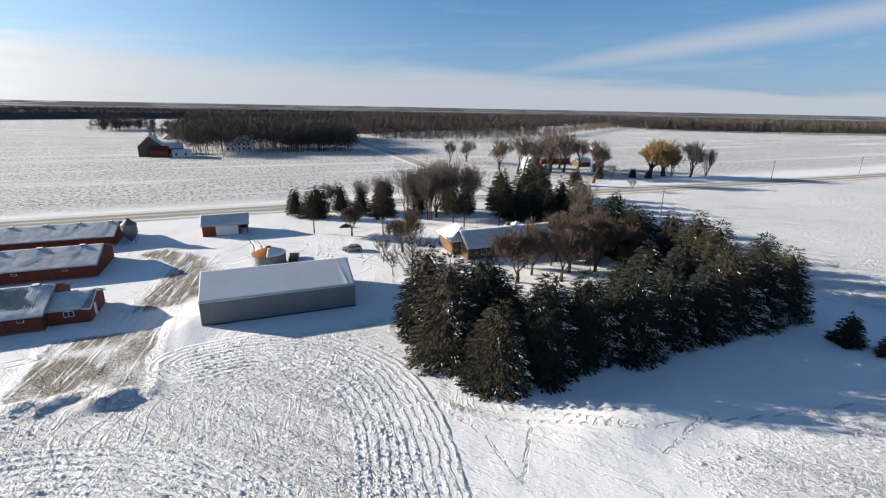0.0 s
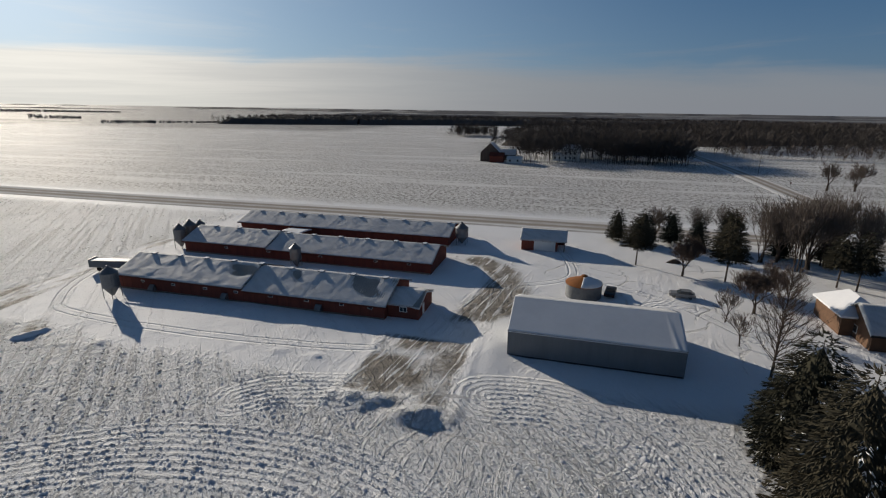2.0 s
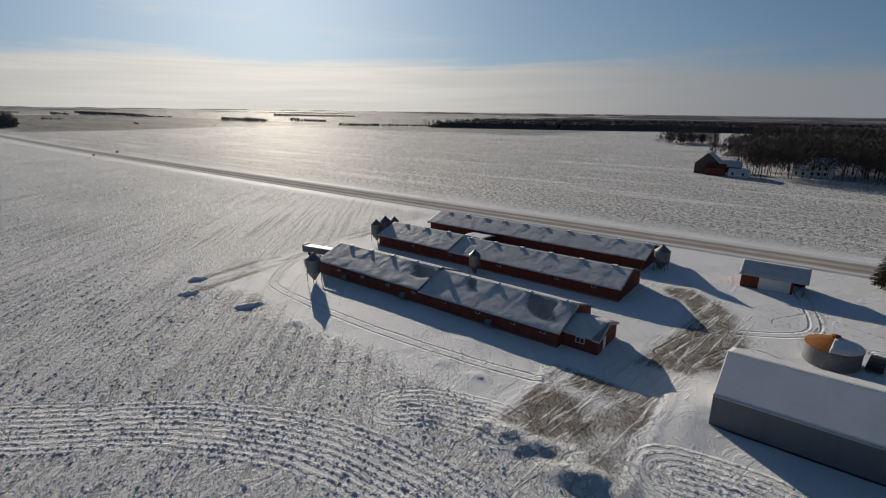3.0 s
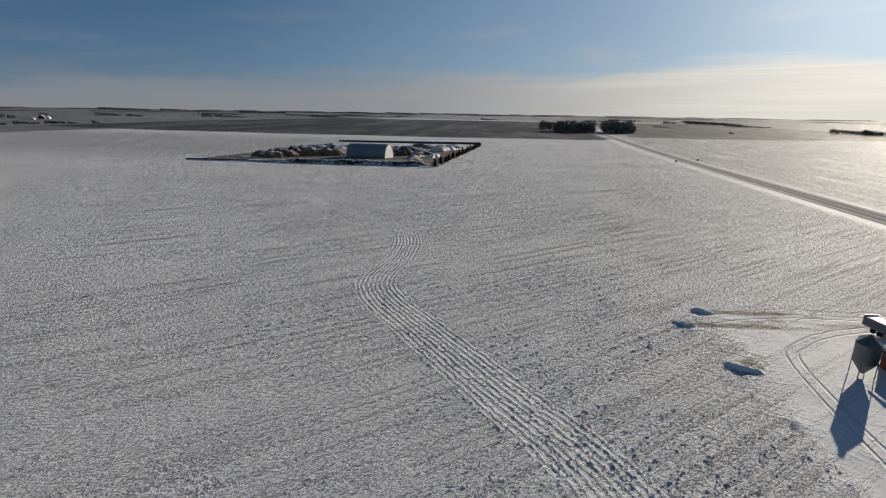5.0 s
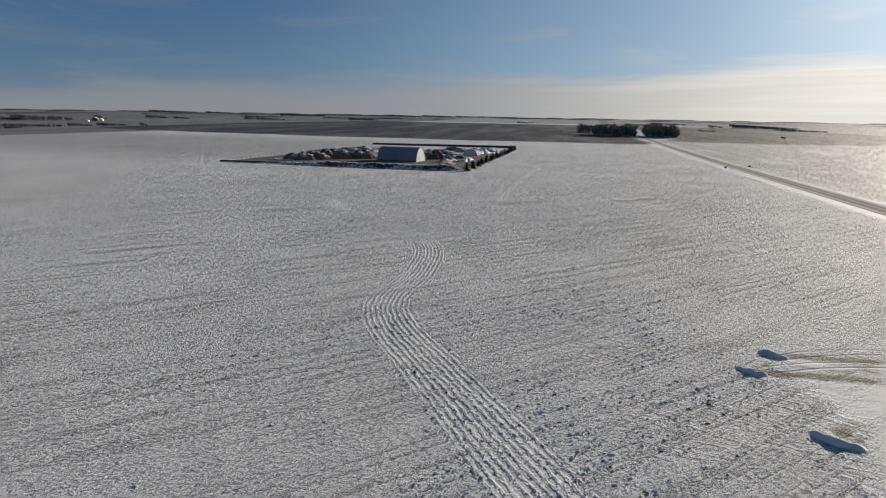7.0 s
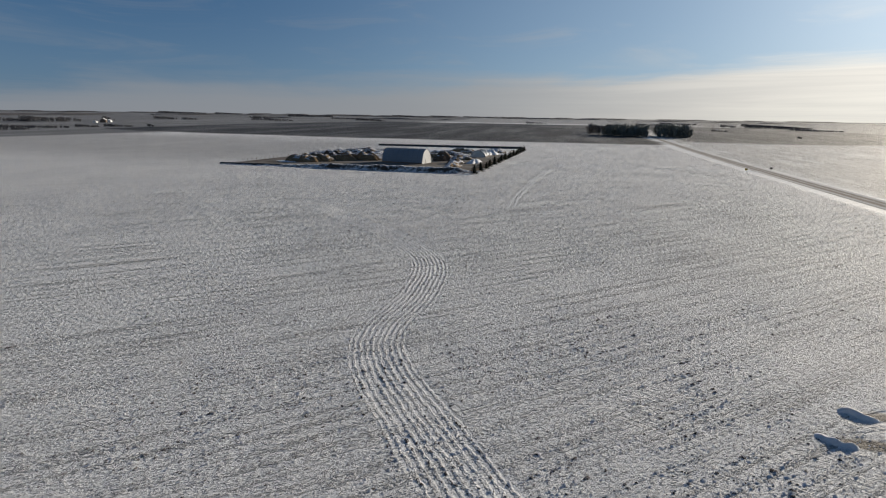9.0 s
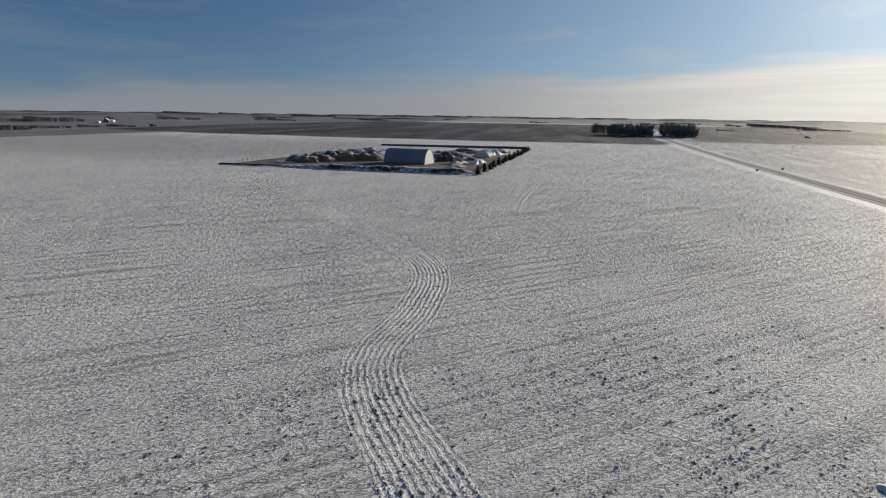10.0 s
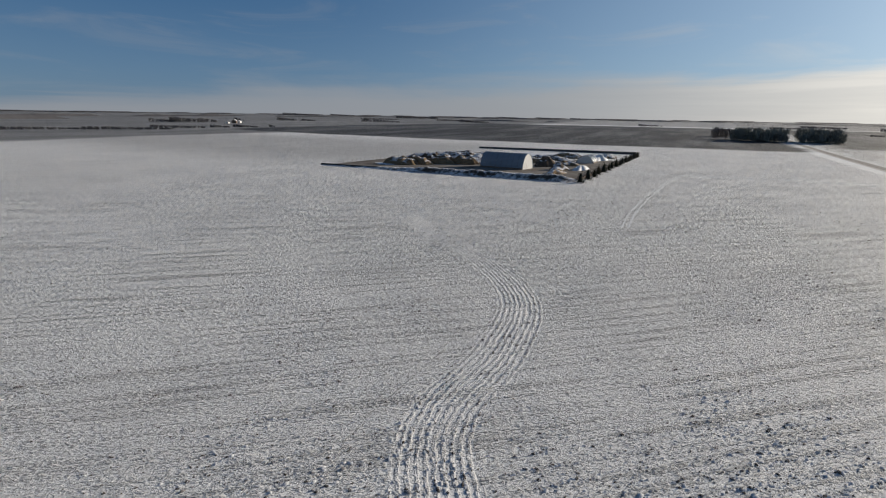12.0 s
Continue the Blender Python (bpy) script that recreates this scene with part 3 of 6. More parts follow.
        rut = np.minimum(rut, np.abs(offset_from(x, y, spline(pts), 3)))
    lines["rut"] = rut
    mud = np.maximum(mud, 0.36 * np.exp(-((rut - 0.85) / 0.4) ** 2))
    foot = np.full_like(x, 30.0)
    for pts in ([(18, 44), (20, 39), (20.4, 35), (20.6, 31)], [(20.6, 31), (22.5, 34), (25.5, 38)], [(22, 41), (29, 37.5), (36, 33.5), (44, 32), (54, 30), (66, 28)], [(36, 29.5), (42, 31.5), (46, 33), (53, 33)], [(25, 42), (31, 38), (37, 33)],
                [(3.5, 62), (4, 52), (5, 42), (4, 34), (6, 26)], [(14, 112), (20, 108), (26, 98), (25, 92)], [(2, 118), (8, 116), (16, 114)], [(-4, 128), (2, 122), (10, 118)]):
        foot = np.minimum(foot, np.abs(offset_from(x, y, spline(pts), 2)))
    walk_rs = random.Random(41)
    for _ in range(16):
        px, py, a = walk_rs.uniform(-6, 32), walk_rs.uniform(92, 126), walk_rs.uniform(0, 6.3)
        pts = []
        for _ in range(5):
            pts.append((px, py))
            a += walk_rs.uniform(-0.7, 0.7)
            px, py = px + 3.6 * math.cos(a), py + 3.6 * math.sin(a)
        foot = np.minimum(foot, np.abs(offset_from(x, y, spline(pts, 3), 2)))
    lines["foot"] = foot
    # brown needle litter along the edge of the spruces
    for cx, cy in ((23.8, 47.3), (22.3, 56), (22.4, 65)):
        d = np.hypot(x - cx, y - cy)
        mud = np.maximum(mud, 0.62 * np.exp(-((d - 5.3) / 0.75) ** 2) * (x < cx + 2) * (0.9 + 0.4 * value_noise(x, y, 1.5, 28)))
    ridge = inside(x, y, -18, -12, 59, 86, 3) * np.exp(-((x + 14.6 + (y - 60) * 0.05) / 0.5) ** 2) + inside(x, y, -34, -26, 59, 78, 3) * np.exp(-((x + 31.2 + (y - 60) * -0.03) / 0.45) ** 2)
    z += 0.22 * ridge * (1 + 0.4 * value_noise(x, y, 1.1, 26))
    mud = mud * (1 - 0.8 * np.clip(ridge, 0, 1))
    work = inside(x + wob * 0.5 + 0.12 * (y - 64), y, -110, -101, 64, 118, 4)
    mud = np.maximum(mud, 0.6 * work * (0.6 + 0.6 * value_noise(x, y * 0.2, 0.8, 12)))
    far = np.clip((np.hypot(x, y) - 120) / 500, 0, 1)
    clods = clods * (1 - 0.15 * far)
    z = z + terrain(x, y)
    me = bpy.data.meshes.new("ground")
    ny, nx = shape
    idx = np.arange(nx * ny).reshape(shape)
    quads = np.stack([idx[:-1, :-1], idx[:-1, 1:], idx[1:, 1:], idx[1:, :-1]], -1).reshape(-1, 4)
    me.vertices.add(nx * ny)
    me.vertices.foreach_set("co", np.stack([x, y, z], -1).ravel())
    me.loops.add(quads.size)
    me.loops.foreach_set("vertex_index", quads.ravel().astype(np.int32))
    me.polygons.add(len(quads))
    me.polygons.foreach_set("loop_start", np.arange(0, quads.size, 4, dtype=np.int32))
    me.update(calc_edges=True)
    for key, val in (("mud", mud), ("clods", clods), *lines.items()):
        me.attributes.new(key, "FLOAT", "POINT").data.foreach_set("value", val.astype(np.float32))
    me.shade_smooth()
    me.materials.append(GROUND)
    SHEET.update(xs=xs, ys=ys, z=z.reshape(shape), clods=clods.reshape(shape), mud=mud.reshape(shape))
    return tagged(new("ground", me), "snow-covered ploughed field with clods and crop rows", "ground", "", "structure")


ground = build_ground()


def on_sheet(x, y, key):
    """Value of the ground sheet under the given places."""
    xs, ys, g = SHEET["xs"], SHEET["ys"], SHEET[key]
    i = np.clip(np.searchsorted(xs, x) - 1, 0, len(xs) - 2)
    j = np.clip(np.searchsorted(ys, y) - 1, 0, len(ys) - 2)
    a, c = (x - xs[i]) / (xs[i + 1] - xs[i]), (y - ys[j]) / (ys[j + 1] - ys[j])
    return (g[j, i] * (1 - a) + g[j, i + 1] * a) * (1 - c) + (g[j + 1, i] * (1 - a) + g[j + 1, i + 1] * a) * c


def clod_material():
    m, k, b = material("snowed clod", 0.85, 0, 0.04)
    geo = k.n("ShaderNodeNewGeometry")
    n = k.noise(geo.outputs["Position"], 7.0, 3, 0.6)
    soil = k.mix(n, (0.055, 0.047, 0.043), (0.12, 0.102, 0.09))
    place = k.n("ShaderNodeSeparateXYZ")
    k.put(place.inputs[0], geo.outputs["Position"])
    bare = k.math("MULTIPLY", k.ramp(geo.outputs["Random Per Island"], 0.50, 0.80), k.math("MULTIPLY", k.ramp(n, 0.34, 0.46), k.ramp(place.outputs[0], -15.0, -95.0, 0.3, 1.0)))
    k.put(b.inputs["Base Color"], k.mix(bare, (0.80, 0.80, 0.815), soil))
    return m


CLOD = clod_material()


def clods_at(name, x, y, size, turn, long, label):
    """Many small lumps of frozen earth, each a five-sided mound sunk in the snow."""
    n = len(x)
    rs = np.random.RandomState(71)
    ang = (np.arange(5)[None, :] + rs.uniform(-0.3, 0.3, (n, 5))) * 2 * math.pi / 5
    r = size[:, None] * rs.uniform(0.75, 1.25, (n, 5))
    u, v = r * np.cos(ang) * long[:, None], r * np.sin(ang)
    ct, st = np.cos(turn)[:, None], np.sin(turn)[:, None]
    z0 = on_sheet(x, y, "z")
    co = np.zeros((n, 6, 3))
    co[:, :5, 0], co[:, :5, 1], co[:, :5, 2] = x[:, None] + u * ct - v * st, y[:, None] + u * st + v * ct, z0[:, None] - 0.04
    co[:, 5, 0] = x + size * rs.uniform(-0.3, 0.3, n)
    co[:, 5, 1] = y + size * rs.uniform(-0.3, 0.3, n)
    co[:, 5, 2] = z0 + size * rs.uniform(0.45, 0.95, n)
    base = np.arange(n)[:, None, None] * 6
    tri = base + np.array([(i, (i + 1) % 5, 5) for i in range(5)])[None]
    me = bpy.data.meshes.new(name)
    me.vertices.add(n * 6)
    me.vertices.foreach_set("co", co.ravel())
    me.loops.add(n * 15)
    me.loops.foreach_set("vertex_index", tri.ravel().astype(np.int32))
    me.polygons.add(n * 5)
    me.polygons.foreach_set("loop_start", np.arange(0, n * 15, 3, dtype=np.int32))
    me.update(calc_edges=True)
    me.materials.append(CLOD)
    return tagged(new(name, me), label, "clods", "", "stuff")


def field_clods():
    rs = np.random.RandomState(70)
    n = 240000
    x, y = rs.uniform(-208, 60, n), rs.uniform(-62, 68, n)
    fx, fy = rs.uniform(-376, -112, 150000), rs.uniform(-230, 148, 150000)
    beyond = (fx < -170) | (fy > 66) | (fy < -60)
    x, y = np.concatenate([x, fx[beyond]]), np.concatenate([y, fy[beyond]])
    n = len(x)
    outer = np.arange(n) >= 240000
    keep = on_sheet(x, y, "clods") * np.where(outer, np.clip((365 + x) / 110, 0, 1) * np.clip((215 + y) / 70, 0, 1), np.clip(1.15 - np.hypot(np.maximum(np.maximum(-150 - x, x - 40), 0), np.maximum(-40 - y, 0)) / 60, 0, 1))
    patch = np.clip(0.58 + 0.5 * value_noise(x, y, 16, 72) + 0.5 * value_noise(x, y, 4.5, 73), 0.2, 1)
    ok = rs.uniform(0, 1, n) < keep * patch * 0.6
    x, y, patch, outer = x[ok], y[ok], patch[ok], outer[ok]
    # part of them lies in lines along the tillage
    u, v = x * 0.74 + y * 0.67, -x * 0.67 + y * 0.74
    lined = rs.uniform(0, 1, len(x)) < np.clip(0.24 + 0.9 * value_noise(x, y, 22, 74), 0.05, 0.6)
    u = np.where(lined, np.round(u / 2.6 + 0.35 * value_noise(x, y, 30, 76)) * 2.6 + rs.normal(0, 0.28, len(x)), u)
    x, y = u * 0.74 - v * 0.67, u * 0.67 + v * 0.74
    size = np.clip(rs.lognormal(math.log(0.098), 0.42, len(x)), 0.05, 0.25) * (0.75 + 0.4 * patch) * np.where(outer, 1.05 + np.clip((-180 - x) / 200, 0, 0.4), 1.0) * np.where(lined, 1.15, 1.0)
    turn = math.atan2(0.74, -0.67) + rs.normal(0, 0.5, len(x))
    clods_at("field_clods", x, y, size, turn, rs.uniform(1.0, 1.9, len(x)), "small frozen earth clods dusted with snow across the field")
    # broken ridges along the crop rows
    px, py, pt = [], [], []
    for line, half in ((HEADLAND, 5.0), (TURN_ROWS, 5.4), (SHORT_ROWS, 4.2)):
        for a, b in zip(line, line[1:]):
            if max(abs(a.x + 60), abs(b.x + 60)) > 172 or min(a.y, b.y) < -76:
                continue
            d = b - a
            L = d.length
            d = d / L
            for off in np.arange(-math.floor(half), half, 1.0):
                m = rs.poisson(L * 4.6)
                t = rs.uniform(0, L, m)
                o = off + rs.normal(0, 0.14, m)
                px.append(a.x + d.x * t - d.y * o)
                py.append(a.y + d.y * t + d.x * o)
                pt.append(np.full(m, math.atan2(d.y, d.x)))
    x, y, t = np.concatenate(px), np.concatenate(py), np.concatenate(pt)
    ok = (rs.uniform(0, 1, len(x)) < np.clip(0.7 + 0.9 * value_noise(x, y, 3.0, 75), 0.1, 1)) & (on_sheet(x, y, "clods") > 0.15) & (on_sheet(x, y, "mud") < 0.3)
    x, y, t = x[ok], y[ok], t[ok]
    clods_at("row_clods", x, y, np.clip(rs.lognormal(math.log(0.125), 0.36, len(x)), 0.06, 0.28), t + rs.normal(0, 0.3, len(x)), rs.uniform(1.2, 2.4, len(x)), "broken ridges of snowy clods along the crop rows")


field_clods()


def snow_heap(x, y, w, high, rz, seed, label):
    """A low wedge of pushed-up snow: a long ramp behind, a steep face in front."""
    nu, nv = 26, 22
    us, vs = np.linspace(-1, 1, nu), np.linspace(-1, 1, nv)
    g = Geo()
    for vv in vs:
        for uu in us:
            X, Y = uu * w * 1.15, (vv * 1.2 if vv < 0 else vv * 0.9)
            crest = 1 - abs(uu) ** 5
            prof = max(0.0, 1 + vv) ** 1.6 if vv < 0 else max(0.0, 1 - vv ** 1.4)
            lump = 0.8 + 0.35 * float(value_noise(np.array(X + x), np.array(Y + y), 0.8, seed))
            g.v.append((X, Y + 0.25 * math.sin(uu * 4 + seed), high * crest * prof * lump - 0.05))
    g.f = [(j * nu + i, j * nu + i + 1, (j + 1) * nu + i + 1, (j + 1) * nu + i) for j in range(nv - 1) for i in range(nu - 1)]
    ob = single("snow_mound", g, SNOW, label, "snow mound", "", True)
    ob.matrix_world = pose(x, y, 0, 0, 0, rz)
    return ob


PUSH = math.degrees(math.atan2(-0.42, 0.91)) - 90
snow_heap(-86.2, 62.8, 2.5, 0.85, PUSH, 1, "low wedge of pushed-up snow beside a scraped strip of soil")
snow_heap(-101.7, 58.5, 1.9, 0.75, PUSH, 2, "low wedge of pushed-up snow on the field")
snow_heap(-108.8, 63.8, 1.9, 0.75, PUSH, 3, "low wedge of pushed-up snow on the field")


def road(name, pts, half, label, z=0.05):
    """A low crowned strip with wheel lanes and ploughed shoulders, in cross-sections along a line."""
    line = spline(pts, 24)
    prof = [(-1.9, -0.2, 0.3), (-1.5, 0.06, 0.6), (-1.2, 0.12, 0.1), (-0.95, 0.06, 0.5), (-0.7, 0.05, 0.75), (-0.45, 0.06, 0.9), (-0.2, 0.08, 0.6), (0, 0.10, 0.45), (0.2, 0.08, 0.6), (0.45, 0.06, 0.9), (0.7, 0.05, 0.75), (0.95, 0.08, 0.25), (1.2, 0.2, 0.0), (1.5, 0.1, 0.1), (1.9, -0.2, 0.2)]
    vs, fs, lanes = [], [], []
    n = len(prof)
    for i, p in enumerate(line):
        d = (line[min(i + 1, len(line) - 1)] - line[max(i - 1, 0)]).normalized()
        s = Vector((-d.y, d.x))
        for u, h, lane in prof:
            q = p + s * u * half
            vs.append((q.x, q.y, float(terrain(q.x, q.y)) + z + h + (0.06 * math.sin(i * 1.7 + u * 5) if h > 0.2 else 0)))
            lanes.append(lane)
        if i:
            fs += [((i - 1) * n + j, (i - 1) * n + j + 1, i * n + j + 1, i * n + j) for j in range(n - 1)]
    g = Geo()
    g.add(vs, fs)
    ob = single(name, g, ROAD, label, "road", "structure", True)
    ob.data.attributes.new("lane", "FLOAT", "POINT").data.foreach_set("value", lanes)
    return ob


road("road", [(-3500, 178), (-1200, 172), (-500, 166), (-200, 163), (0, 163), (130, 156), (300, 150), (900, 138), (3000, 100)], 4.6, "snow-packed gravel road with bare wheel lanes")
for side in (-1.0, 1.0):
    g = Geo()
    for p in FIELD_TRACK:
        for o in (-0.3, 0.3):
            yy = p.y + side * 1.1 + o
            g.v.append((p.x, yy, float(terrain(p.x, yy)) + 0.09))
    g.f = [(2 * i, 2 * i + 2, 2 * i + 3, 2 * i + 1) for i in range(len(FIELD_TRACK) - 1)]
    single("wheel_track", g, SNOW, "packed snowy wheel track across the field", "track", "structure")
g = Geo()
for k in range(41):
    yy = -46 + 5.2 * k
    xx = -470.5 - 5.5 * math.sin(max(0.0, yy) / 52)
    zz = float(terrain(xx, yy))
    g.v += [(xx - 1.3, yy, zz - 0.02), (xx - 0.6, yy, zz + 0.20), (xx + 0.3, yy, zz + 0.18), (xx + 1.1, yy, zz - 0.02)]
g.f = [(4 * k + j, 4 * k + j + 4, 4 * k + j + 5, 4 * k + j + 1) for k in range(40) for j in range(3)]
single("field_edge", g, SNOW, "low snowy ridge along a field edge", "field edge", "structure")
road("road", [(86, 160), (86, 220), (85, 300), (82, 380), (78, 480), (70, 700)], 3.6, "snowy gravel side road with brown lanes", 0.02)


# ---- farm buildings ----
def snow_sheet(x0, x1, y0, y1, z0, z1, thick, bare, seed, step=0.35, lumpy=1.0):
    """Snow lying on one roof slope from the eave (y0, z0) to the ridge (y1, z1); where it thins below nothing the roof shows."""
    nx, ny = max(2, int((x1 - x0) / step)), max(2, int(abs(y1 - y0) / step))
    x, v = np.meshgrid(np.linspace(x0, x1, nx + 1), np.linspace(0, 1, ny + 1))
    y, zr = y0 + (y1 - y0) * v, z0 + (z1 - z0) * v
    h = thick + lumpy * (0.02 * value_noise(x + 0.8 * y, y - 0.5 * x, 2.2, seed) + 0.01 * value_noise(x, y, 0.8, seed + 1))
    h = h - bare(x, v)
    h = np.where((v < 0.001) | (v > 0.999), np.minimum(h, 0.05), h)
    g = Geo()
    n = nx + 1
    top = np.stack([x, y, zr + h], -1).reshape(-1, 3)
    g.add([tuple(p) for p in top.tolist()], [(j * n + i, j * n + i + 1, (j + 1) * n + i + 1, (j + 1) * n + i) for j in range(ny) for i in range(nx)])
    # a thin skirt at the rims
    rim = [j * n + i for j, i in [(0, i) for i in range(nx)] + [(j, nx) for j in range(ny)] + [(ny, i) for i in range(nx, 0, -1)] + [(j, 0) for j in range(ny, 0, -1)]]
    low = [(g.v[k][0], g.v[k][1], g.v[k][2] - 0.25) for k in rim]
    m = len(g.v)
    g.v.extend(low)
    g.f.extend((rim[k], m + k, m + (k + 1) % len(rim), rim[(k + 1) % len(rim)]) for k in range(len(rim)))
    return g


def gable_shell(w, d, eave, ridge, t=0.2):
    """Four walls and both gables of a building of width w (x) and depth d (y), as one closed ring with thickness."""
    g = Geo()
    prof = [(0, 0), (d, 0), (d, eave), (d / 2, ridge), (0, eave)]
    g.extrude(prof, "x", 0, t)
    g.extrude(prof, "x", w - t, w)
    g.box(t, w - t, 0, t, 0, eave)
    g.box(t, w - t, d - t, d, 0, eave)
    return g


def ribbed_slope(x0, x1, y0, y1, z0, z1, pitch=0.3, rise=0.03):
    """One slope of corrugated steel, ribs running down it, with a thickness."""
    n = int((x1 - x0) / pitch)
    vs, fs = [], []
    for i in range(n + 1):
        x = x0 + (x1 - x0) * i / n
        for dx, up in ((-0.06, 0.0), (-0.03, rise), (0.03, rise), (0.06, 0.0)):
            xx = min(max(x + dx, x0), x1)
            vs += [(xx, y0, z0 + up), (xx, y1, z1 + up)]
    m = len(vs) // 2
    fs = [(2 * i, 2 * i + 2, 2 * i + 3, 2 * i + 1) for i in range(m - 1)]
    g = Geo()
    g.add(vs, fs)
    lo = [(x0, y0, z0 - 0.08), (x1, y0, z0 - 0.08), (x1, y1, z1 - 0.08), (x0, y1, z1 - 0.08)]
    g.add(lo + [(x0, y0, z0), (x1, y0, z0), (x1, y1, z1), (x0, y1, z1)], [(0, 3, 2, 1), (0, 1, 5, 4), (1, 2, 6, 5), (2, 3, 7, 6), (3, 0, 4, 7)])
    return g


def machine_shed():
    W, D, E, R = 24.2, 14.0, 4.15, 6.55
    s = thing("machine_shed", -10.6, 77.0, "long grey steel machine shed with a snow-covered roof", "shed")
    wall = gable_shell(W, D, E, R)
    part("wall", wall, STEEL, s, "grey ribbed steel walls")
    for i in range(1, int(W / 0.9) + 1):
        part("wall_rib", Geo().box(i * 0.9 - 0.03, i * 0.9 + 0.03, -0.03, 0, 0.22, E - 0.05), STEEL, s)
    part("corner_trim", Geo().box(-0.04, 0.12, -0.05, 0, 0, E), STEEL, s, "pale corner trim")
    part("corner_trim", Geo().box(W - 0.12, W + 0.04, -0.05, 0, 0, E), STEEL, s, "pale corner trim")
    part("base_trim", Geo().box(0.1, W - 0.1, -0.045, 0, 0, 0.22), DARK, s)
    o, g = 0.2, 0.06
    sl = (R - E) / (D / 2)
    for y0, sgn in ((-o, 1), (D + o, -1)):
        part("roof", ribbed_slope(-g, W + g, y0, D / 2, E - o * sl + 0.1, R + 0.1, 0.6), STEEL, s, "ribbed steel roof slope")
    def bare(x, v):
        ragged = 0.1 + 0.05 * np.sin(v * 9.0) + 0.04 * np.sin(v * 31.0)
        edge = np.clip((x - (W - ragged)) / 0.1, 0, 1) * 0.05
        drift = -0.05 * np.exp(-((x - (W - 1.1 - 0.9 * v)) / 0.3) ** 2) * (1 - v)
        return edge + drift + 0.0016 * np.sin(x * 2 * math.pi / 0.5) * (0.35 + 0.65 * np.clip(v * 1.3, 0, 1))
    part("snow", snow_sheet(-g, W + g, -o, D / 2, E - o * sl + 0.1, R + 0.1, 0.09, bare, 30, 0.125, 0.25), SNOW_SHED, s, "thin snow with ribs showing through", True)
    part("snow", snow_sheet(-g, W + g, D + o, D / 2, E - o * sl + 0.1, R + 0.1, 0.16, lambda x, v: 0 * x, 32, 0.6), SNOW_ROOF, s, "", True)
    part("ridge_cap", Geo().box(-g, W + g, D / 2 - 0.1, D / 2 + 0.1, R + 0.1, R + 0.17), SNOW_SHED, s, "snowed ridge cap")
    part("sliding_door", Geo().box(-0.08, 0, 4.0, 9.0, 0.05, 3.9), WHITE, s, "pale sliding door")
    return s


machine_shed()


def vent_box(parent, x, y, z):
    g = Geo()
    g.box(x - 0.42, x + 0.42, y - 0.42, y + 0.42, z - 0.5, z + 0.02)
    v = part("ridge_vent", g, GALV, parent)
    part("vent_cap", Geo().box(x - 0.56, x + 0.56, y - 0.56, y + 0.56, z + 0.03, z + 0.1), GALV, v)
    part("vent_snow", Geo().box(x - 0.5, x + 0.5, y - 0.5, y + 0.5, z + 0.1, z + 0.16), SNOW, v)


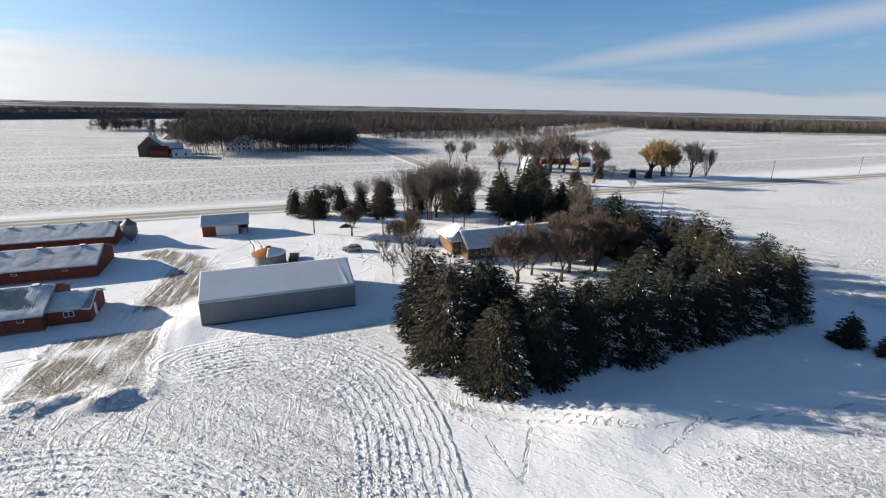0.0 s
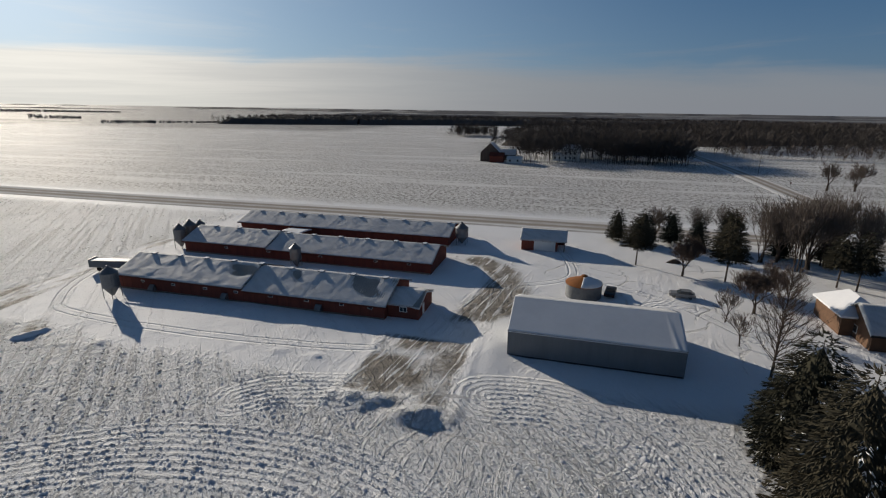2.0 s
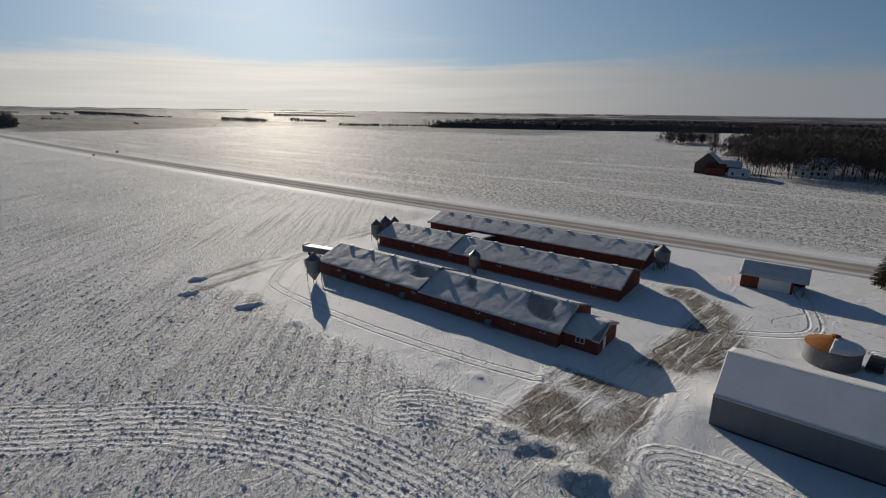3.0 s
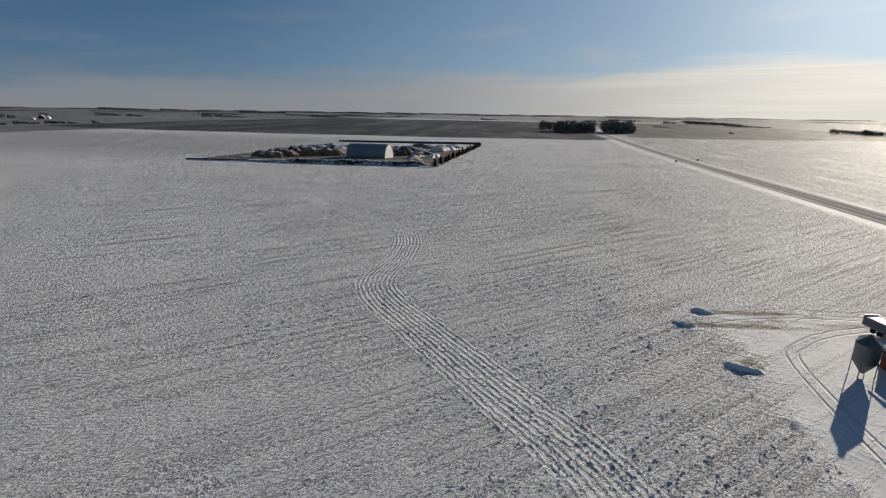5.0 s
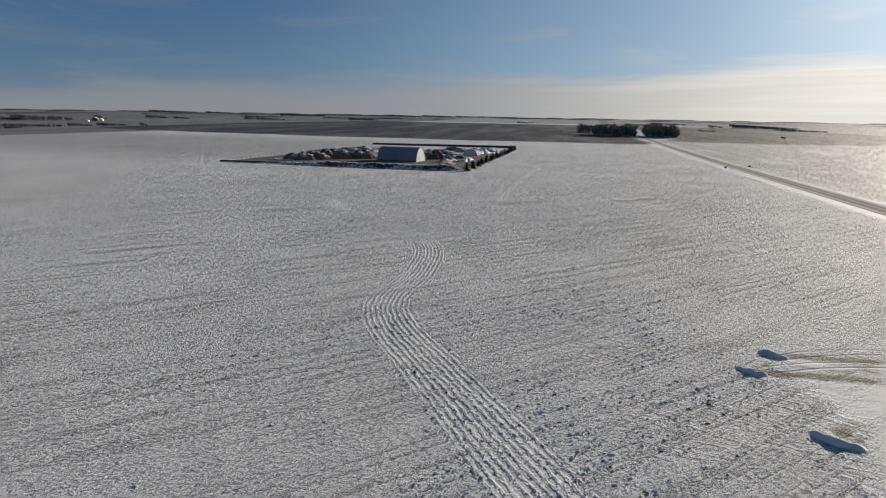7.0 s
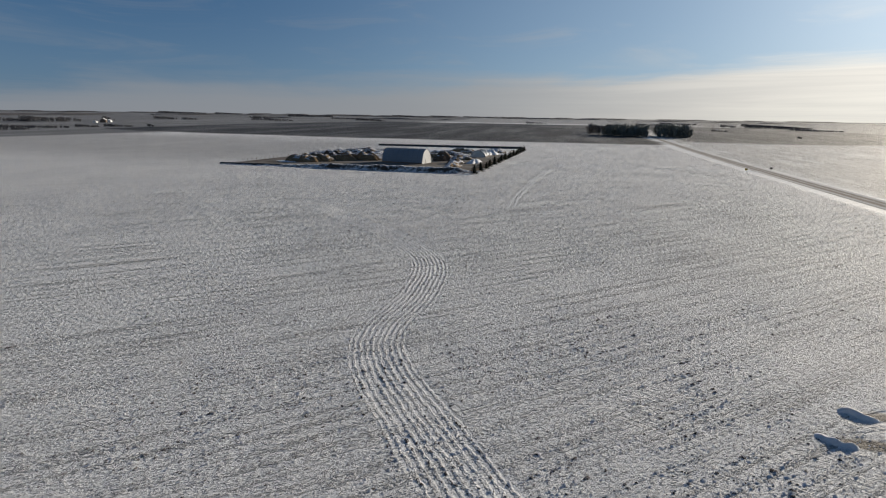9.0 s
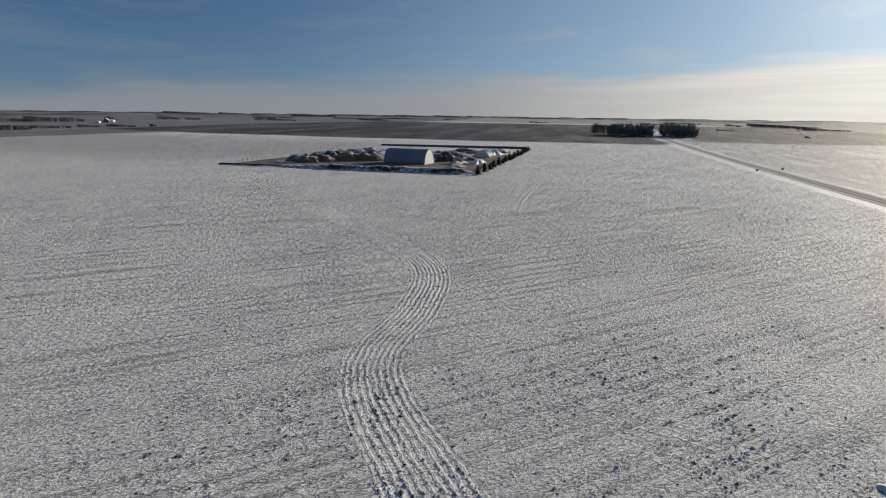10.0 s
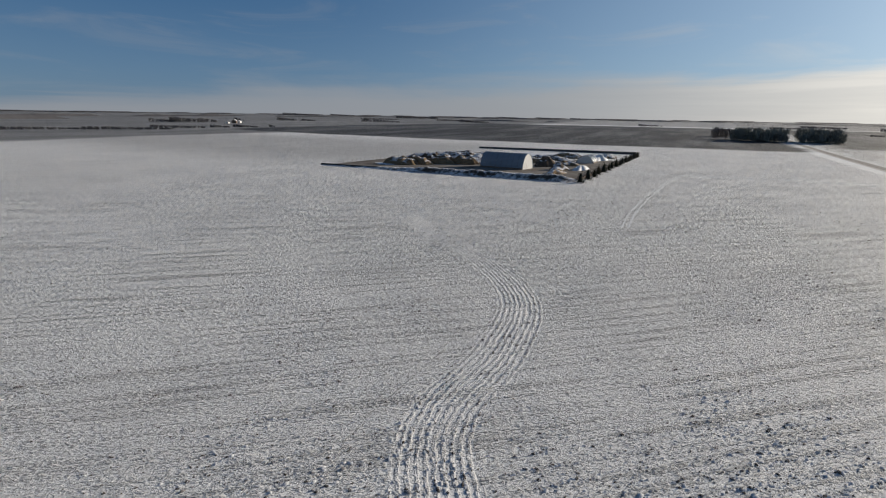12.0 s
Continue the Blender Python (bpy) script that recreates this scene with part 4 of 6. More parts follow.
def barn(x0, x1, y0, depth, eave, ridge, split, vents, label, patches, seed):
    """A long low red poultry barn; the roof west of `split` stands a step higher."""
    W, D = x1 - x0, depth
    b = thing("poultry_barn", x0, y0, label, "barn", "poultry barns")
    part("wall", gable_shell(W, D, eave, ridge), RED, b, "dull red boarded walls")
    for i in range(int(W / 2.4)):
        part("batten", Geo().box(1.2 + i * 2.4, 1.3 + i * 2.4, -0.03, 0, 0.3, eave - 0.1), RED_DARK, b)
    part("foundation", Geo().box(-0.05, W + 0.05, -0.08, 0, -0.2, 0.3), WOOD, b, "grey concrete footing")
    o, sl = 0.45, (ridge - eave) / (D / 2)
    mid = split - x0
    for a, c, up in ((-o, mid, 0.35), (mid, W + o, 0.0)):
        if c - a < 1:
            continue
        za, zr = eave - o * sl + 0.1 + up, ridge + 0.1 + up
        for yy in (-o, D + o):
            part("roof", ribbed_slope(a, c, yy, D / 2, za, zr, 0.45, 0.04), ROOFMETAL, b, "weathered ribbed steel roof")
        near_vents = [v - x0 for v in vents if a < v - x0 < c]
        def bare(x, v, nv=near_vents, a=a, c=c, up=up):
            out = 0 * x
            for n, p in enumerate(nv):
                strong = patches * (1.0 if p > mid else 0.3) * (0.6 + 0.5 * math.sin(n * 2.4 + seed))
                s = (x - p - 1.7 - (1 - v) * 2.2) / (1.0 + (1 - v) * 1.3)
                out += strong * np.exp(-s ** 2) * np.clip(v * 1.5 - 0.5, 0, 1) * np.clip((1.02 - v) * 8, 0, 1)
                out -= 0.03 * np.exp(-((x - p - 0.2 + (1 - v) * 1.6) / (0.3 + 0.5 * (1 - v))) ** 2) * v
            if patches > 0.15 and up == 0:
                out += 0.115 * np.exp(-(((x - c + 4.6 + (v - 0.5) * 3.2) / 2.5) ** 4)) * np.clip((v - 0.12) * 5, 0, 1) * np.clip((0.97 - v) * 8, 0, 1)
            elif patches > 0.15:
                out += 0.11 * np.clip((x - c + 9.5 - 5 * (1 - v)) / 3, 0, 1) * np.clip((v - 0.38 + 0.05 * np.sin(x)) * 7, 0, 1) * np.clip((0.95 - v) * 8, 0, 1)
            out += 0.02 * np.sin(x * 2 * math.pi / 0.45) * np.clip(v - 0.3, 0, 1)
            return out
        part("snow", snow_sheet(a, c, -o, D / 2, za, zr, 0.085, bare, seed, 0.2, 1.9), SNOW_ROOF, b, "wind-carved snow on the roof", True)
        part("snow", snow_sheet(a, c, D + o, D / 2, za, zr, 0.14, lambda x, v: 0 * x, seed + 3, 0.8), SNOW_ROOF, b, "", True)
        part("fascia", Geo().box(a, c, -o - 0.03, -o + 0.02, za - 0.28, za - 0.06), RED_DARK, b)
    for v in vents:
        vent_box(b, v - x0, D / 2, ridge + 0.1 + (0.35 if v < split else 0))
    return b


def barn_window(b, x, z, w=0.9, h=0.45):
    f = part("window", Geo().box(x, x + w, -0.06, 0.0, z, z + h), WHITE, b, "small white shutter window")
    part("pane", Geo().box(x + 0.08, x + w - 0.08, -0.08, -0.06, z + 0.07, z + h - 0.07), GLASS, f)


def barn_fan(b, x, z=0.5):
    f = part("wall_fan", Geo().box(x - 0.6, x + 0.6, -0.35, -0.03, z, z + 1.2), GALV, b, "galvanised exhaust fan housing")
    part("fan_hood", Geo().extrude([(-0.35, z + 1.25), (-0.95, z + 0.55), (-0.95, z + 0.1), (-0.85, z + 0.1), (-0.35, z + 0.95)], "x", x - 0.62, x + 0.62), GALV, f)


b1 = barn(-91.5, -33.0, 83.5, 13.2, 2.65, 5.2, -61.5, [-88 + 6.6 * i for i in range(9)], "long low red poultry barn with a drifted snow roof", 0.20, 40)
for x in (6, 13.5, 21, 28, 35.5, 43, 50, 55.5):
    barn_window(b1, x, 1.75)
for x in (9, 26, 46):
    barn_fan(b1, x, 0.3)
b2 = barn(-97.5, -32.0, 108.0, 13.2, 2.65, 4.95, -73.5, [-93 + 7.2 * i for i in range(9)], "red poultry barn between two others, snow on its roof", 0.08, 50)
for x in (12, 24, 38, 52, 60):
    barn_window(b2, x, 1.75)
b3 = barn(-98.0, -34.0, 130.5, 13.0, 2.6, 4.7, -99.0, [-95 + 6.6 * i for i in range(10)], "red poultry barn beside the road, snow on its roof", 0.08, 60)


def annex():
    W, D, E, R = 5.7, 8.0, 2.6, 4.0
    a = thing("barn_annex", -32.9, 85.0, "small red lean annex at the barn end with a white window", "annex")
    part("wall", gable_shell(W, D, E, R), RED, a)
    sl = (R - E) / (D / 2)
    for yy in (-0.3, D + 0.3):
        part("roof", ribbed_slope(0, W + 0.3, yy, D / 2, E - 0.3 * sl + 0.08, R + 0.08, 0.45), ROOFMETAL, a)
        part("snow", snow_sheet(0, W + 0.3, yy, D / 2, E - 0.3 * sl + 0.08, R + 0.08, 0.09, lambda x, v: 0.25 * np.clip((x - W + 1.2 - v) / 0.6, 0, 1), 70), SNOW_ROOF, a, "", True)
    f = part("window", Geo().box(2.2, 3.6, -0.06, 0, 1.2, 2.2), WHITE, a, "white framed double window")
    part("pane", Geo().box(2.3, 2.85, -0.08, -0.06, 1.3, 2.1).box(2.95, 3.5, -0.08, -0.06, 1.3, 2.1), GLASS, f)
    part("door", Geo().box(W, W + 0.06, 2.2, 3.2, 0.1, 2.15), WHITE, a, "white side door")


annex()


def feed_bin(x, y, r, z0, z1, label, legs=4):
    s = thing("feed_bin", x, y, label, "feed bin", "feed bins")
    hop = part("hopper", Geo().lathe(0, 0, [(0.25, z0 - 1.9), (r, z0)], 20), GALV, s, "conical steel hopper", False)
    prof = [(r, z0)]
    z = z0
    while z < z1 - 0.05:
        prof += [(r + 0.03, z + 0.2), (r, z + 0.4)]
        z += 0.4
    part("shell", Geo().lathe(0, 0, prof, 20), GALV, s, "ribbed galvanised shell")
    roof = part("roof", Geo().lathe(0, 0, [(r + 0.08, z), (0.3, z + r * 0.75)], 20), GALV, s)
    part("lid", Geo().lathe(0, 0, [(0.32, z + r * 0.75), (0.32, z + r * 0.75 + 0.2), (0.05, z + r * 0.75 + 0.32)], 12), GALV, roof)
    for i in range(legs):
        t = math.pi / 4 + i * 2 * math.pi / legs
        part("leg", Geo().tube((r * math.cos(t), r * math.sin(t), 0), (r * math.cos(t), r * math.sin(t), z0 + 0.3), 0.07, 0.07, 5), GALV, s)
    return s


feed_bin(-87.8, 79.0, 1.5, 2.3, 5.0, "galvanised feed bin on legs beside the red barn")
feed_bin(-101.0, 110.4, 1.5, 2.3, 5.0, "galvanised feed bin at the middle barn's end")
feed_bin(-100.7, 113.7, 1.5, 2.3, 5.4, "galvanised feed bin behind another at the barn's end")
feed_bin(-100.2, 116.8, 1.3, 2.2, 5.0, "smaller galvanised feed bin at the barn's end")
feed_bin(-63.5, 104.8, 1.25, 2.1, 4.2, "galvanised feed bin between two red barns")
feed_bin(-31.0, 133.5, 1.7, 2.2, 4.6, "galvanised feed bin with snow at the barn end")


def garage():
    W, D, E, R = 11.0, 7.0, 3.0, 4.9
    a = thing("garage", -15.0, 133.0, "small red garage with white doors and snowy roof", "garage")
    part("wall", gable_shell(W * 0.82, D, E, R), RED, a)
    part("garage_door", Geo().box(3.2, 8.6, -0.07, 0, 0.05, 2.5), WHITE, a, "wide white sectional door")
    sl = (R - E) / (D / 2)
    for yy, th in ((-0.5, 0.13), (D + 0.4, 0.13)):
        part("roof", ribbed_slope(-0.4, W + 0.4, yy, D / 2, E - 0.45 * sl + 0.1, R + 0.1, 0.5), ROOFMETAL, a)
        part("snow", snow_sheet(-0.4, W + 0.4, yy, D / 2, E - 0.45 * sl + 0.1, R + 0.1, th, lambda x, v: 0 * x, 72), SNOW_ROOF, a, "", True)
    for x, y in ((W - 0.2, 0.1), (W - 0.2, D - 0.3)):
        part("post", Geo().box(x - 0.1, x + 0.1, y, y + 0.2, 0, E), WOOD, a)
    part("porch_wall", Geo().box(W * 0.82, W - 0.3, D - 0.2, D, 0, E), RED_DARK, a)


garage()


def grain_bin():
    s = thing("grain_bin", 0.4, 104.5, "low round grain bin with a rusty cone roof", "grain bin")
    prof = [(3.4, 0.0)]
    for i in range(9):
        prof += [(3.44, 0.15 + 0.3 * i), (3.4, 0.3 + 0.3 * i)]
    part("shell", Geo().lathe(0, 0, prof, 36), GALV, s, "corrugated galvanised wall")
    roof = part("roof", Geo().lathe(0, 0, [(3.55, 2.65), (3.55, 2.72), (0.5, 4.05)], 24), RUST, s, "rusty orange sheet cone")
    part("cap", Geo().lathe(0, 0, [(0.6, 4.0), (0.6, 4.2), (0.1, 4.38)], 16), RUST, roof)
    g = Geo()
    n = 30
    a0, a1 = radians(-100), radians(75)
    vs, fs = [], []
    for j, (r, z) in enumerate(((3.5, 2.83), (2.4, 3.30), (1.2, 3.82), (0.62, 4.08))):
        for i in range(n + 1):
            t = a0 + (a1 - a0) * i / n
            vs.append((r * math.cos(t), r * math.sin(t), z + 0.03 * math.sin(3 * t + j)))
    for j in range(3):
        fs += [(j * (n + 1) + i, j * (n + 1) + i + 1, (j + 1) * (n + 1) + i + 1, (j + 1) * (n + 1) + i) for i in range(n)]
    g.add(vs, fs)
    sn = part("snow", g, SNOW, s, "snow on the lee side of the cone", True)
    sn.modifiers.new("thick", "SOLIDIFY").thickness = 0.1


grain_bin()


# ---- trees ----
def spruce_mesh(seed, h, r, skirt, droop=0.35, taper=0.62, dense=1.0):
    """Crown and snow of one conifer: many separate boughs, each a brush of short needle sprays; snow lies on whole boughs of the lee side."""
    rnd = random.Random(seed)
    crown, snow = Geo(), Geo()
    lobes = [(rnd.uniform(0, 6.3), rnd.uniform(0.04, 0.10)) for _ in range(3)]
    # closed inner cone, added to stop light passing between the boughs
    n, rings = 9, 7
    heart = [((0.58 * r * (1 - k / rings) ** taper + 0.05) * rnd.uniform(0.8, 1.1), 2 * math.pi * (i + 0.5 * (k % 2)) / n, skirt + 0.2 + (h * 0.86 - skirt) * k / rings) for k in range(rings + 1) for i in range(n)]
    crown.add([(q * math.cos(t), q * math.sin(t), zz) for q, t, zz in heart], [(k * n + i, k * n + (i + 1) % n, (k + 1) * n + (i + 1) % n, (k + 1) * n + i) for k in range(rings) for i in range(n)])
    boughs = int((90 + 4.2 * h * r) * dense)
    for b in range(boughs):
        u = (b + rnd.random()) / boughs
        f = 1 - (1 - u) ** (1 / (1 + taper))
        z = skirt + (h - skirt) * f + rnd.uniform(-0.15, 0.15)
        a = 2.39996 * b + rnd.uniform(-0.3, 0.3)
        L = (r * min(1.0, 0.80 + 1.5 * f) * (1 - f ** 1.08) ** taper + 0.12) * rnd.uniform(0.8, 1.1)
        L *= 1 + sum(w * math.cos((n + 2) * a + 2.5 * f + p) for n, (p, w) in enumerate(lobes))
        ca, sa = math.cos(a), math.sin(a)
        lee = 0.5 + 0.5 * math.cos(a + 0.75)
        snowy = rnd.random() < 0.02 + 0.42 * lee ** 3 * min(1.0, 1.5 - 1.25 * f)
        ns = int(7 + L * 4.0)
        for i in range(ns):
            q = 1 - 0.66 * ((i + rnd.random()) / ns) ** 1.25
            d = L * q
            side = rnd.uniform(-1, 1) * (0.12 + 0.26 * L * (1.12 - q))
            px, py = ca * d - sa * side, sa * d + ca * side
            pz = max(0.12, z - droop * d * (1.0 - 0.3 * q * q) + rnd.uniform(-0.06, 0.06) - abs(side) * 0.3)
            ln, wd = rnd.uniform(0.42, 0.85), rnd.uniform(0.07, 0.13)
            ta = a + math.copysign(rnd.uniform(0.05, 0.7), side)
            cx, sx = math.cos(ta), math.sin(ta)
            dz = rnd.uniform(-0.5, -0.02) if f < 0.93 else rnd.uniform(-0.1, 0.8)
            fold = 0.07
            l = (px - sx * wd + cx * ln * 0.4, py + cx * wd + sx * ln * 0.4, pz + dz * ln * 0.4 - fold)
            rr = (px + sx * wd + cx * ln * 0.4, py - cx * wd + sx * ln * 0.4, pz + dz * ln * 0.4 - fold)
            crown.add([(px, py, pz), l, (px + cx * ln, py + sx * ln, pz + dz * ln), rr], [(0, 1, 2), (0, 2, 3)])
            if snowy and q > 0.55 and rnd.random() < 0.42:
                e, k = 0.035, rnd.uniform(0.7, 0.95)
                snow.add([(px, py, pz + e), ((l[0] + px) / 2, (l[1] + py) / 2, l[2] + 2 * e), (px + cx * ln * k, py + sx * ln * k, pz + dz * ln * k + e), ((rr[0] + px) / 2, (rr[1] + py) / 2, rr[2] + 2 * e), (px + cx * ln * 0.42, py + sx * ln * 0.42, pz + dz * ln * 0.42 + 2 * e)],
                         [(0, 4, 1), (1, 4, 2), (2, 4, 3), (3, 4, 0)])
    return crown, snow


def conifer(name, seed, h, r, skirt, mat, label, category, droop=0.35, taper=0.62, snowy=True, dense=1.0):
    t = thing(name, 0, 0, label, category)
    crown, snow = spruce_mesh(seed, h, r, skirt, droop, taper, dense)
    part("trunk", Geo().tube((0, 0, -0.3), (0, 0, h * 0.5), r * 0.05, r * 0.03, 8).tube((0, 0, h * 0.5), (0, 0, h * 0.95), r * 0.03, 0.02, 6), BARK, t)
    part("crown", crown, mat, t)
    if snowy:
        part("snow", snow, SNOW, t, "clumps of snow on the boughs")["kind"] = "stuff"
    return t


def bare_tree_geo(seed, h, spread, trunk_r, first=0.25, depth=5, twigs=3, up=0.45, stems=1, thick=0.03, reach=1.0):
    """Limbs as tapered tubes and twigs as fine ribbons of a leafless tree."""
    rnd = random.Random(seed)
    limbs, fine = Geo(), Geo()

    def grow(p, d, length, r, level):
        segs = 2 if level < 3 else 1
        q = p
        for s in range(segs):
            d = (d + Vector((rnd.uniform(-1, 1), rnd.uniform(-1, 1), rnd.uniform(-0.4, 0.8))) * 0.12).normalized()
            nq = q + d * length / segs
            r1 = r * (0.82 if segs == 2 else 0.7)
            if level < 4:
                (limbs if level < 3 else fine).tube(q, nq, max(r, 0.022), max(r1, 0.015), (6, 5, 4, 3)[level], False)
            else:
                side = d.cross(Vector((rnd.uniform(-1, 1), rnd.uniform(-1, 1), rnd.uniform(-1, 1)))).normalized() * thick * rnd.uniform(0.6, 1.1)
                fine.add([tuple(q - side), tuple(q + side), tuple(nq)], [(0, 1, 2)])
            q, r = nq, r1
        if level >= depth:
            return
        kids = rnd.randint(3, 4) if level < 3 else twigs
        for c in range(kids):
            a = 2 * math.pi * (c + rnd.random() * 0.7) / kids
            side = Matrix.Rotation(a, 3, d) @ d.orthogonal().normalized()
            nd = (d + side * rnd.uniform(0.4, 0.9) * spread + Vector((0, 0, up * (0.4 if level < 2 else 0.7)))).normalized()
            start = q if c < 1 else p + (q - p) * rnd.uniform(0.35, 0.98)
            grow(start, nd, length * (rnd.uniform(0.58, 0.82) * reach if level < 3 else rnd.uniform(0.62, 0.95)), r * rnd.uniform(0.55, 0.75), level + 1)

    for s in range(stems):
        lean = Vector((rnd.uniform(-0.25, 0.25), rnd.uniform(-0.25, 0.25), 1)) if stems > 1 else Vector((rnd.uniform(-0.05, 0.05), rnd.uniform(-0.05, 0.05), 1))
        base = Vector((rnd.uniform(-0.4, 0.4), rnd.uniform(-0.4, 0.4), -0.2)) if stems > 1 else Vector((0, 0, -0.2))
        grow(base, lean.normalized(), h * first, trunk_r, 0)
    k = h / max(v[2] for v in fine.v)
    for g in (limbs, fine):
        g.v = [(x * k, y * k, z * k) for x, y, z in g.v]
    return limbs, fine


def bare_tree(seed, h, label, mat=None, category="tree", name="bare_tree", **kw):
    t = thing(name, 0, 0, label, category)
    limbs, fine = bare_tree_geo(seed, h, **kw)
    part("trunk", limbs, BARK, t)
    part("crown", fine, mat or TWIG, t, "leafless twigs")
    return t


def leader_tree(seed, h, label):
    """A leafless tree with one straight stem, rising side limbs all along it and fine twigs."""
    rnd = random.Random(seed)
    t = thing("bare_tree", 0, 0, label, "tree")
    limbs, fine = Geo(), Geo()
    for k in range(6):
        limbs.tube((0, 0, -0.3 + k * (h + 0.3) / 6), (0, 0, -0.3 + (k + 1) * (h + 0.3) / 6), 0.2 - 0.031 * k, 0.2 - 0.031 * (k + 1), 7, False)
    for b in range(70):
        f = 0.16 + 0.8 * (b + rnd.random()) / 70
        a = 2.39996 * b
        L = h * (0.36 * math.sin(min(1.0, 0.35 + f) * math.pi * 0.72) * (1.05 - f) + 0.05) * rnd.uniform(0.8, 1.15)
        d = Vector((math.cos(a), math.sin(a), rnd.uniform(0.75, 1.25))).normalized()
        p = Vector((0, 0, h * f))
        for k in range(3):
            q = p + d * L / 2.2
            limbs.tube(p, q, 0.05 - 0.013 * k, 0.037 - 0.013 * k, 4, False)
            for _ in range(11):
                o = p + (q - p) * rnd.random()
                e = (d + Vector((rnd.uniform(-1, 1), rnd.uniform(-1, 1), rnd.uniform(-0.4, 0.9))) * 0.8).normalized()
                tip = o + e * rnd.uniform(0.5, 1.5)
                side = e.cross(Vector((rnd.uniform(-1, 1), rnd.uniform(-1, 1), rnd.uniform(-1, 1)))).normalized() * 0.022
                fine.add([tuple(o - side), tuple(o + side), tuple(tip)], [(0, 1, 2)])
                for _ in range(2):
                    w0 = o + (tip - o) * rnd.uniform(0.3, 0.8)
                    w1 = w0 + (e + Vector((rnd.uniform(-1, 1), rnd.uniform(-1, 1), rnd.uniform(-0.5, 1)))).normalized() * rnd.uniform(0.3, 0.8)
                    fine.add([tuple(w0 - side * 0.8), tuple(w0 + side * 0.8), tuple(w1)], [(0, 1, 2)])
            p = q
            d = (d + Vector((rnd.uniform(-0.2, 0.2), rnd.uniform(-0.2, 0.2), 0.25))).normalized()
    part("trunk", limbs, BARK, t)
    part("crown", fine, TWIG_RED, t, "leafless twigs")
    return t


def plant(proto, spots, group="", wide=1.0):
    """Put a tree at the first spot and copies at the rest: (x, y, scale, turn)."""
    first = True
    for x, y, s, a in spots:
        m = pose(x, y, 0, 0, 0, a) @ Matrix.Diagonal((s * wide, s * wide, s, 1))
        if first:
            proto.matrix_world = m
            ob = proto
        else:
            ob = copy_thing(proto, pose(x, y, 0, 0, 0, a))
            ob.scale = (s * wide, s * wide, s)
        first = False
        if group:
            ob["group"] = group


S = [conifer("spruce_tree", 100 + i, 14.0, 5.6 + 0.2 * i, 0.25, NEEDLE, "tall dark green spruce with snow on its boughs", "spruce tree", 0.34, 0.54) for i in range(4)]
front = [(25.8, 47.3), (32.8, 48.5), (41, 49.5), (48, 48.5), (55.5, 49.5), (62.5, 49), (68.5, 49.8), (75, 49.8), (81.5, 49.5)]
west = [(22.4, 65), (22.3, 56)]
second = [(28.5, 58.5), (37.5, 58), (45, 59), (53, 57), (60, 59), (67, 58), (74, 57)]
east = [(82, 55), (80, 62), (83, 70), (84, 77), (79, 82), (78, 90)]
rnd = random.Random(5)
spots = [(x + rnd.uniform(-0.5, 0.5), y, rnd.uniform(0.9, 1.04) * (0.84 if x < 27 and y < 50 else 1.08 if x < 30 else 0.96), rnd.uniform(-25, 25)) for x, y in front + west + east]
spots += [(x, y, rnd.uniform(0.8, 0.92) * (1.22 if x < 30 and y > 55 else 1.0), rnd.uniform(-25, 25)) for x, y in second[:1] + [(36.5, 52), (32, 61), (31.5, 55)] + second[3:]]
brown = conifer("spruce_tree", 106, 14.0, 5.4, 0.25, NEEDLE_BROWN, "tall brownish spruce at the corner of the windbreak", "spruce tree", 0.34, 0.54)
plant(brown, [spots.pop(len(front) + 1)], "spruce windbreak")
for i in range(4):
    plant(S[i], spots[i::4], "spruce windbreak")
small = conifer("young_spruce", 120, 5.0, 2.2, 0.2, NEEDLE, "young spruce standing alone in the snow", "spruce tree")
plant(small, [(80.8, 38.5, 1.0, 0), (82.5, 33.8, 0.85, 60)], "young spruces")

P = [conifer("pine_tree", 130 + i, 10.0, 3.4 + 0.3 * i, 0.9, NEEDLE, "dark bushy pine by the roadside", "pine tree", 0.12, 0.6, False, 0.9) for i in range(2)]
plant(P[0], [(9.4, 149, 0.92, 0), (23.3, 149.5, 0.95, 70), (36.5, 147, 1.1, 30), (56, 141, 0.95, 10), (69.5, 127, 1.25, 200), (74.5, 140, 1.4, 100), (85.5, 121, 1.3, 0), (77.5, 122, 1.35, 50), (83.5, 130, 1.5, 0), (89.5, 118, 1.25, 90), (93.5, 146, 1.5, 20)], "roadside pines")
plant(P[1], [(15.9, 146, 1, 0), (29, 145.5, 0.85, 140), (47, 143, 0.85, 20), (72.5, 120, 1.3, 0), (79.5, 134, 1.45, 80), (87.5, 139, 1.55, 10), (91.5, 104, 1.15, 130), (84, 97, 1.05, 70), (95.5, 155, 1.45, 0), (83.5, 112, 1.2, 30), (79.5, 107, 1.1, 80), (76.5, 115, 1.2, 200), (81, 98, 1.05, 60), (85, 91, 1.1, 10), (84, 84, 1.05, 100)], "roadside pines")
PT = conifer("stem_pine", 140, 12.5, 3.6, 4.6, NEEDLE_BROWN, "conical tree on a tall bare trunk", "pine tree", 0.1, 0.6, False, 0.8)
plant(PT, [(12.4, 127.5, 1.0, 0), (29.5, 120.5, 1.12, 60), (50.7, 123, 0.95, 20), (53.5, 121.5, 1.0, 200), (62.8, 118, 1.15, 120)], "lawn trees")

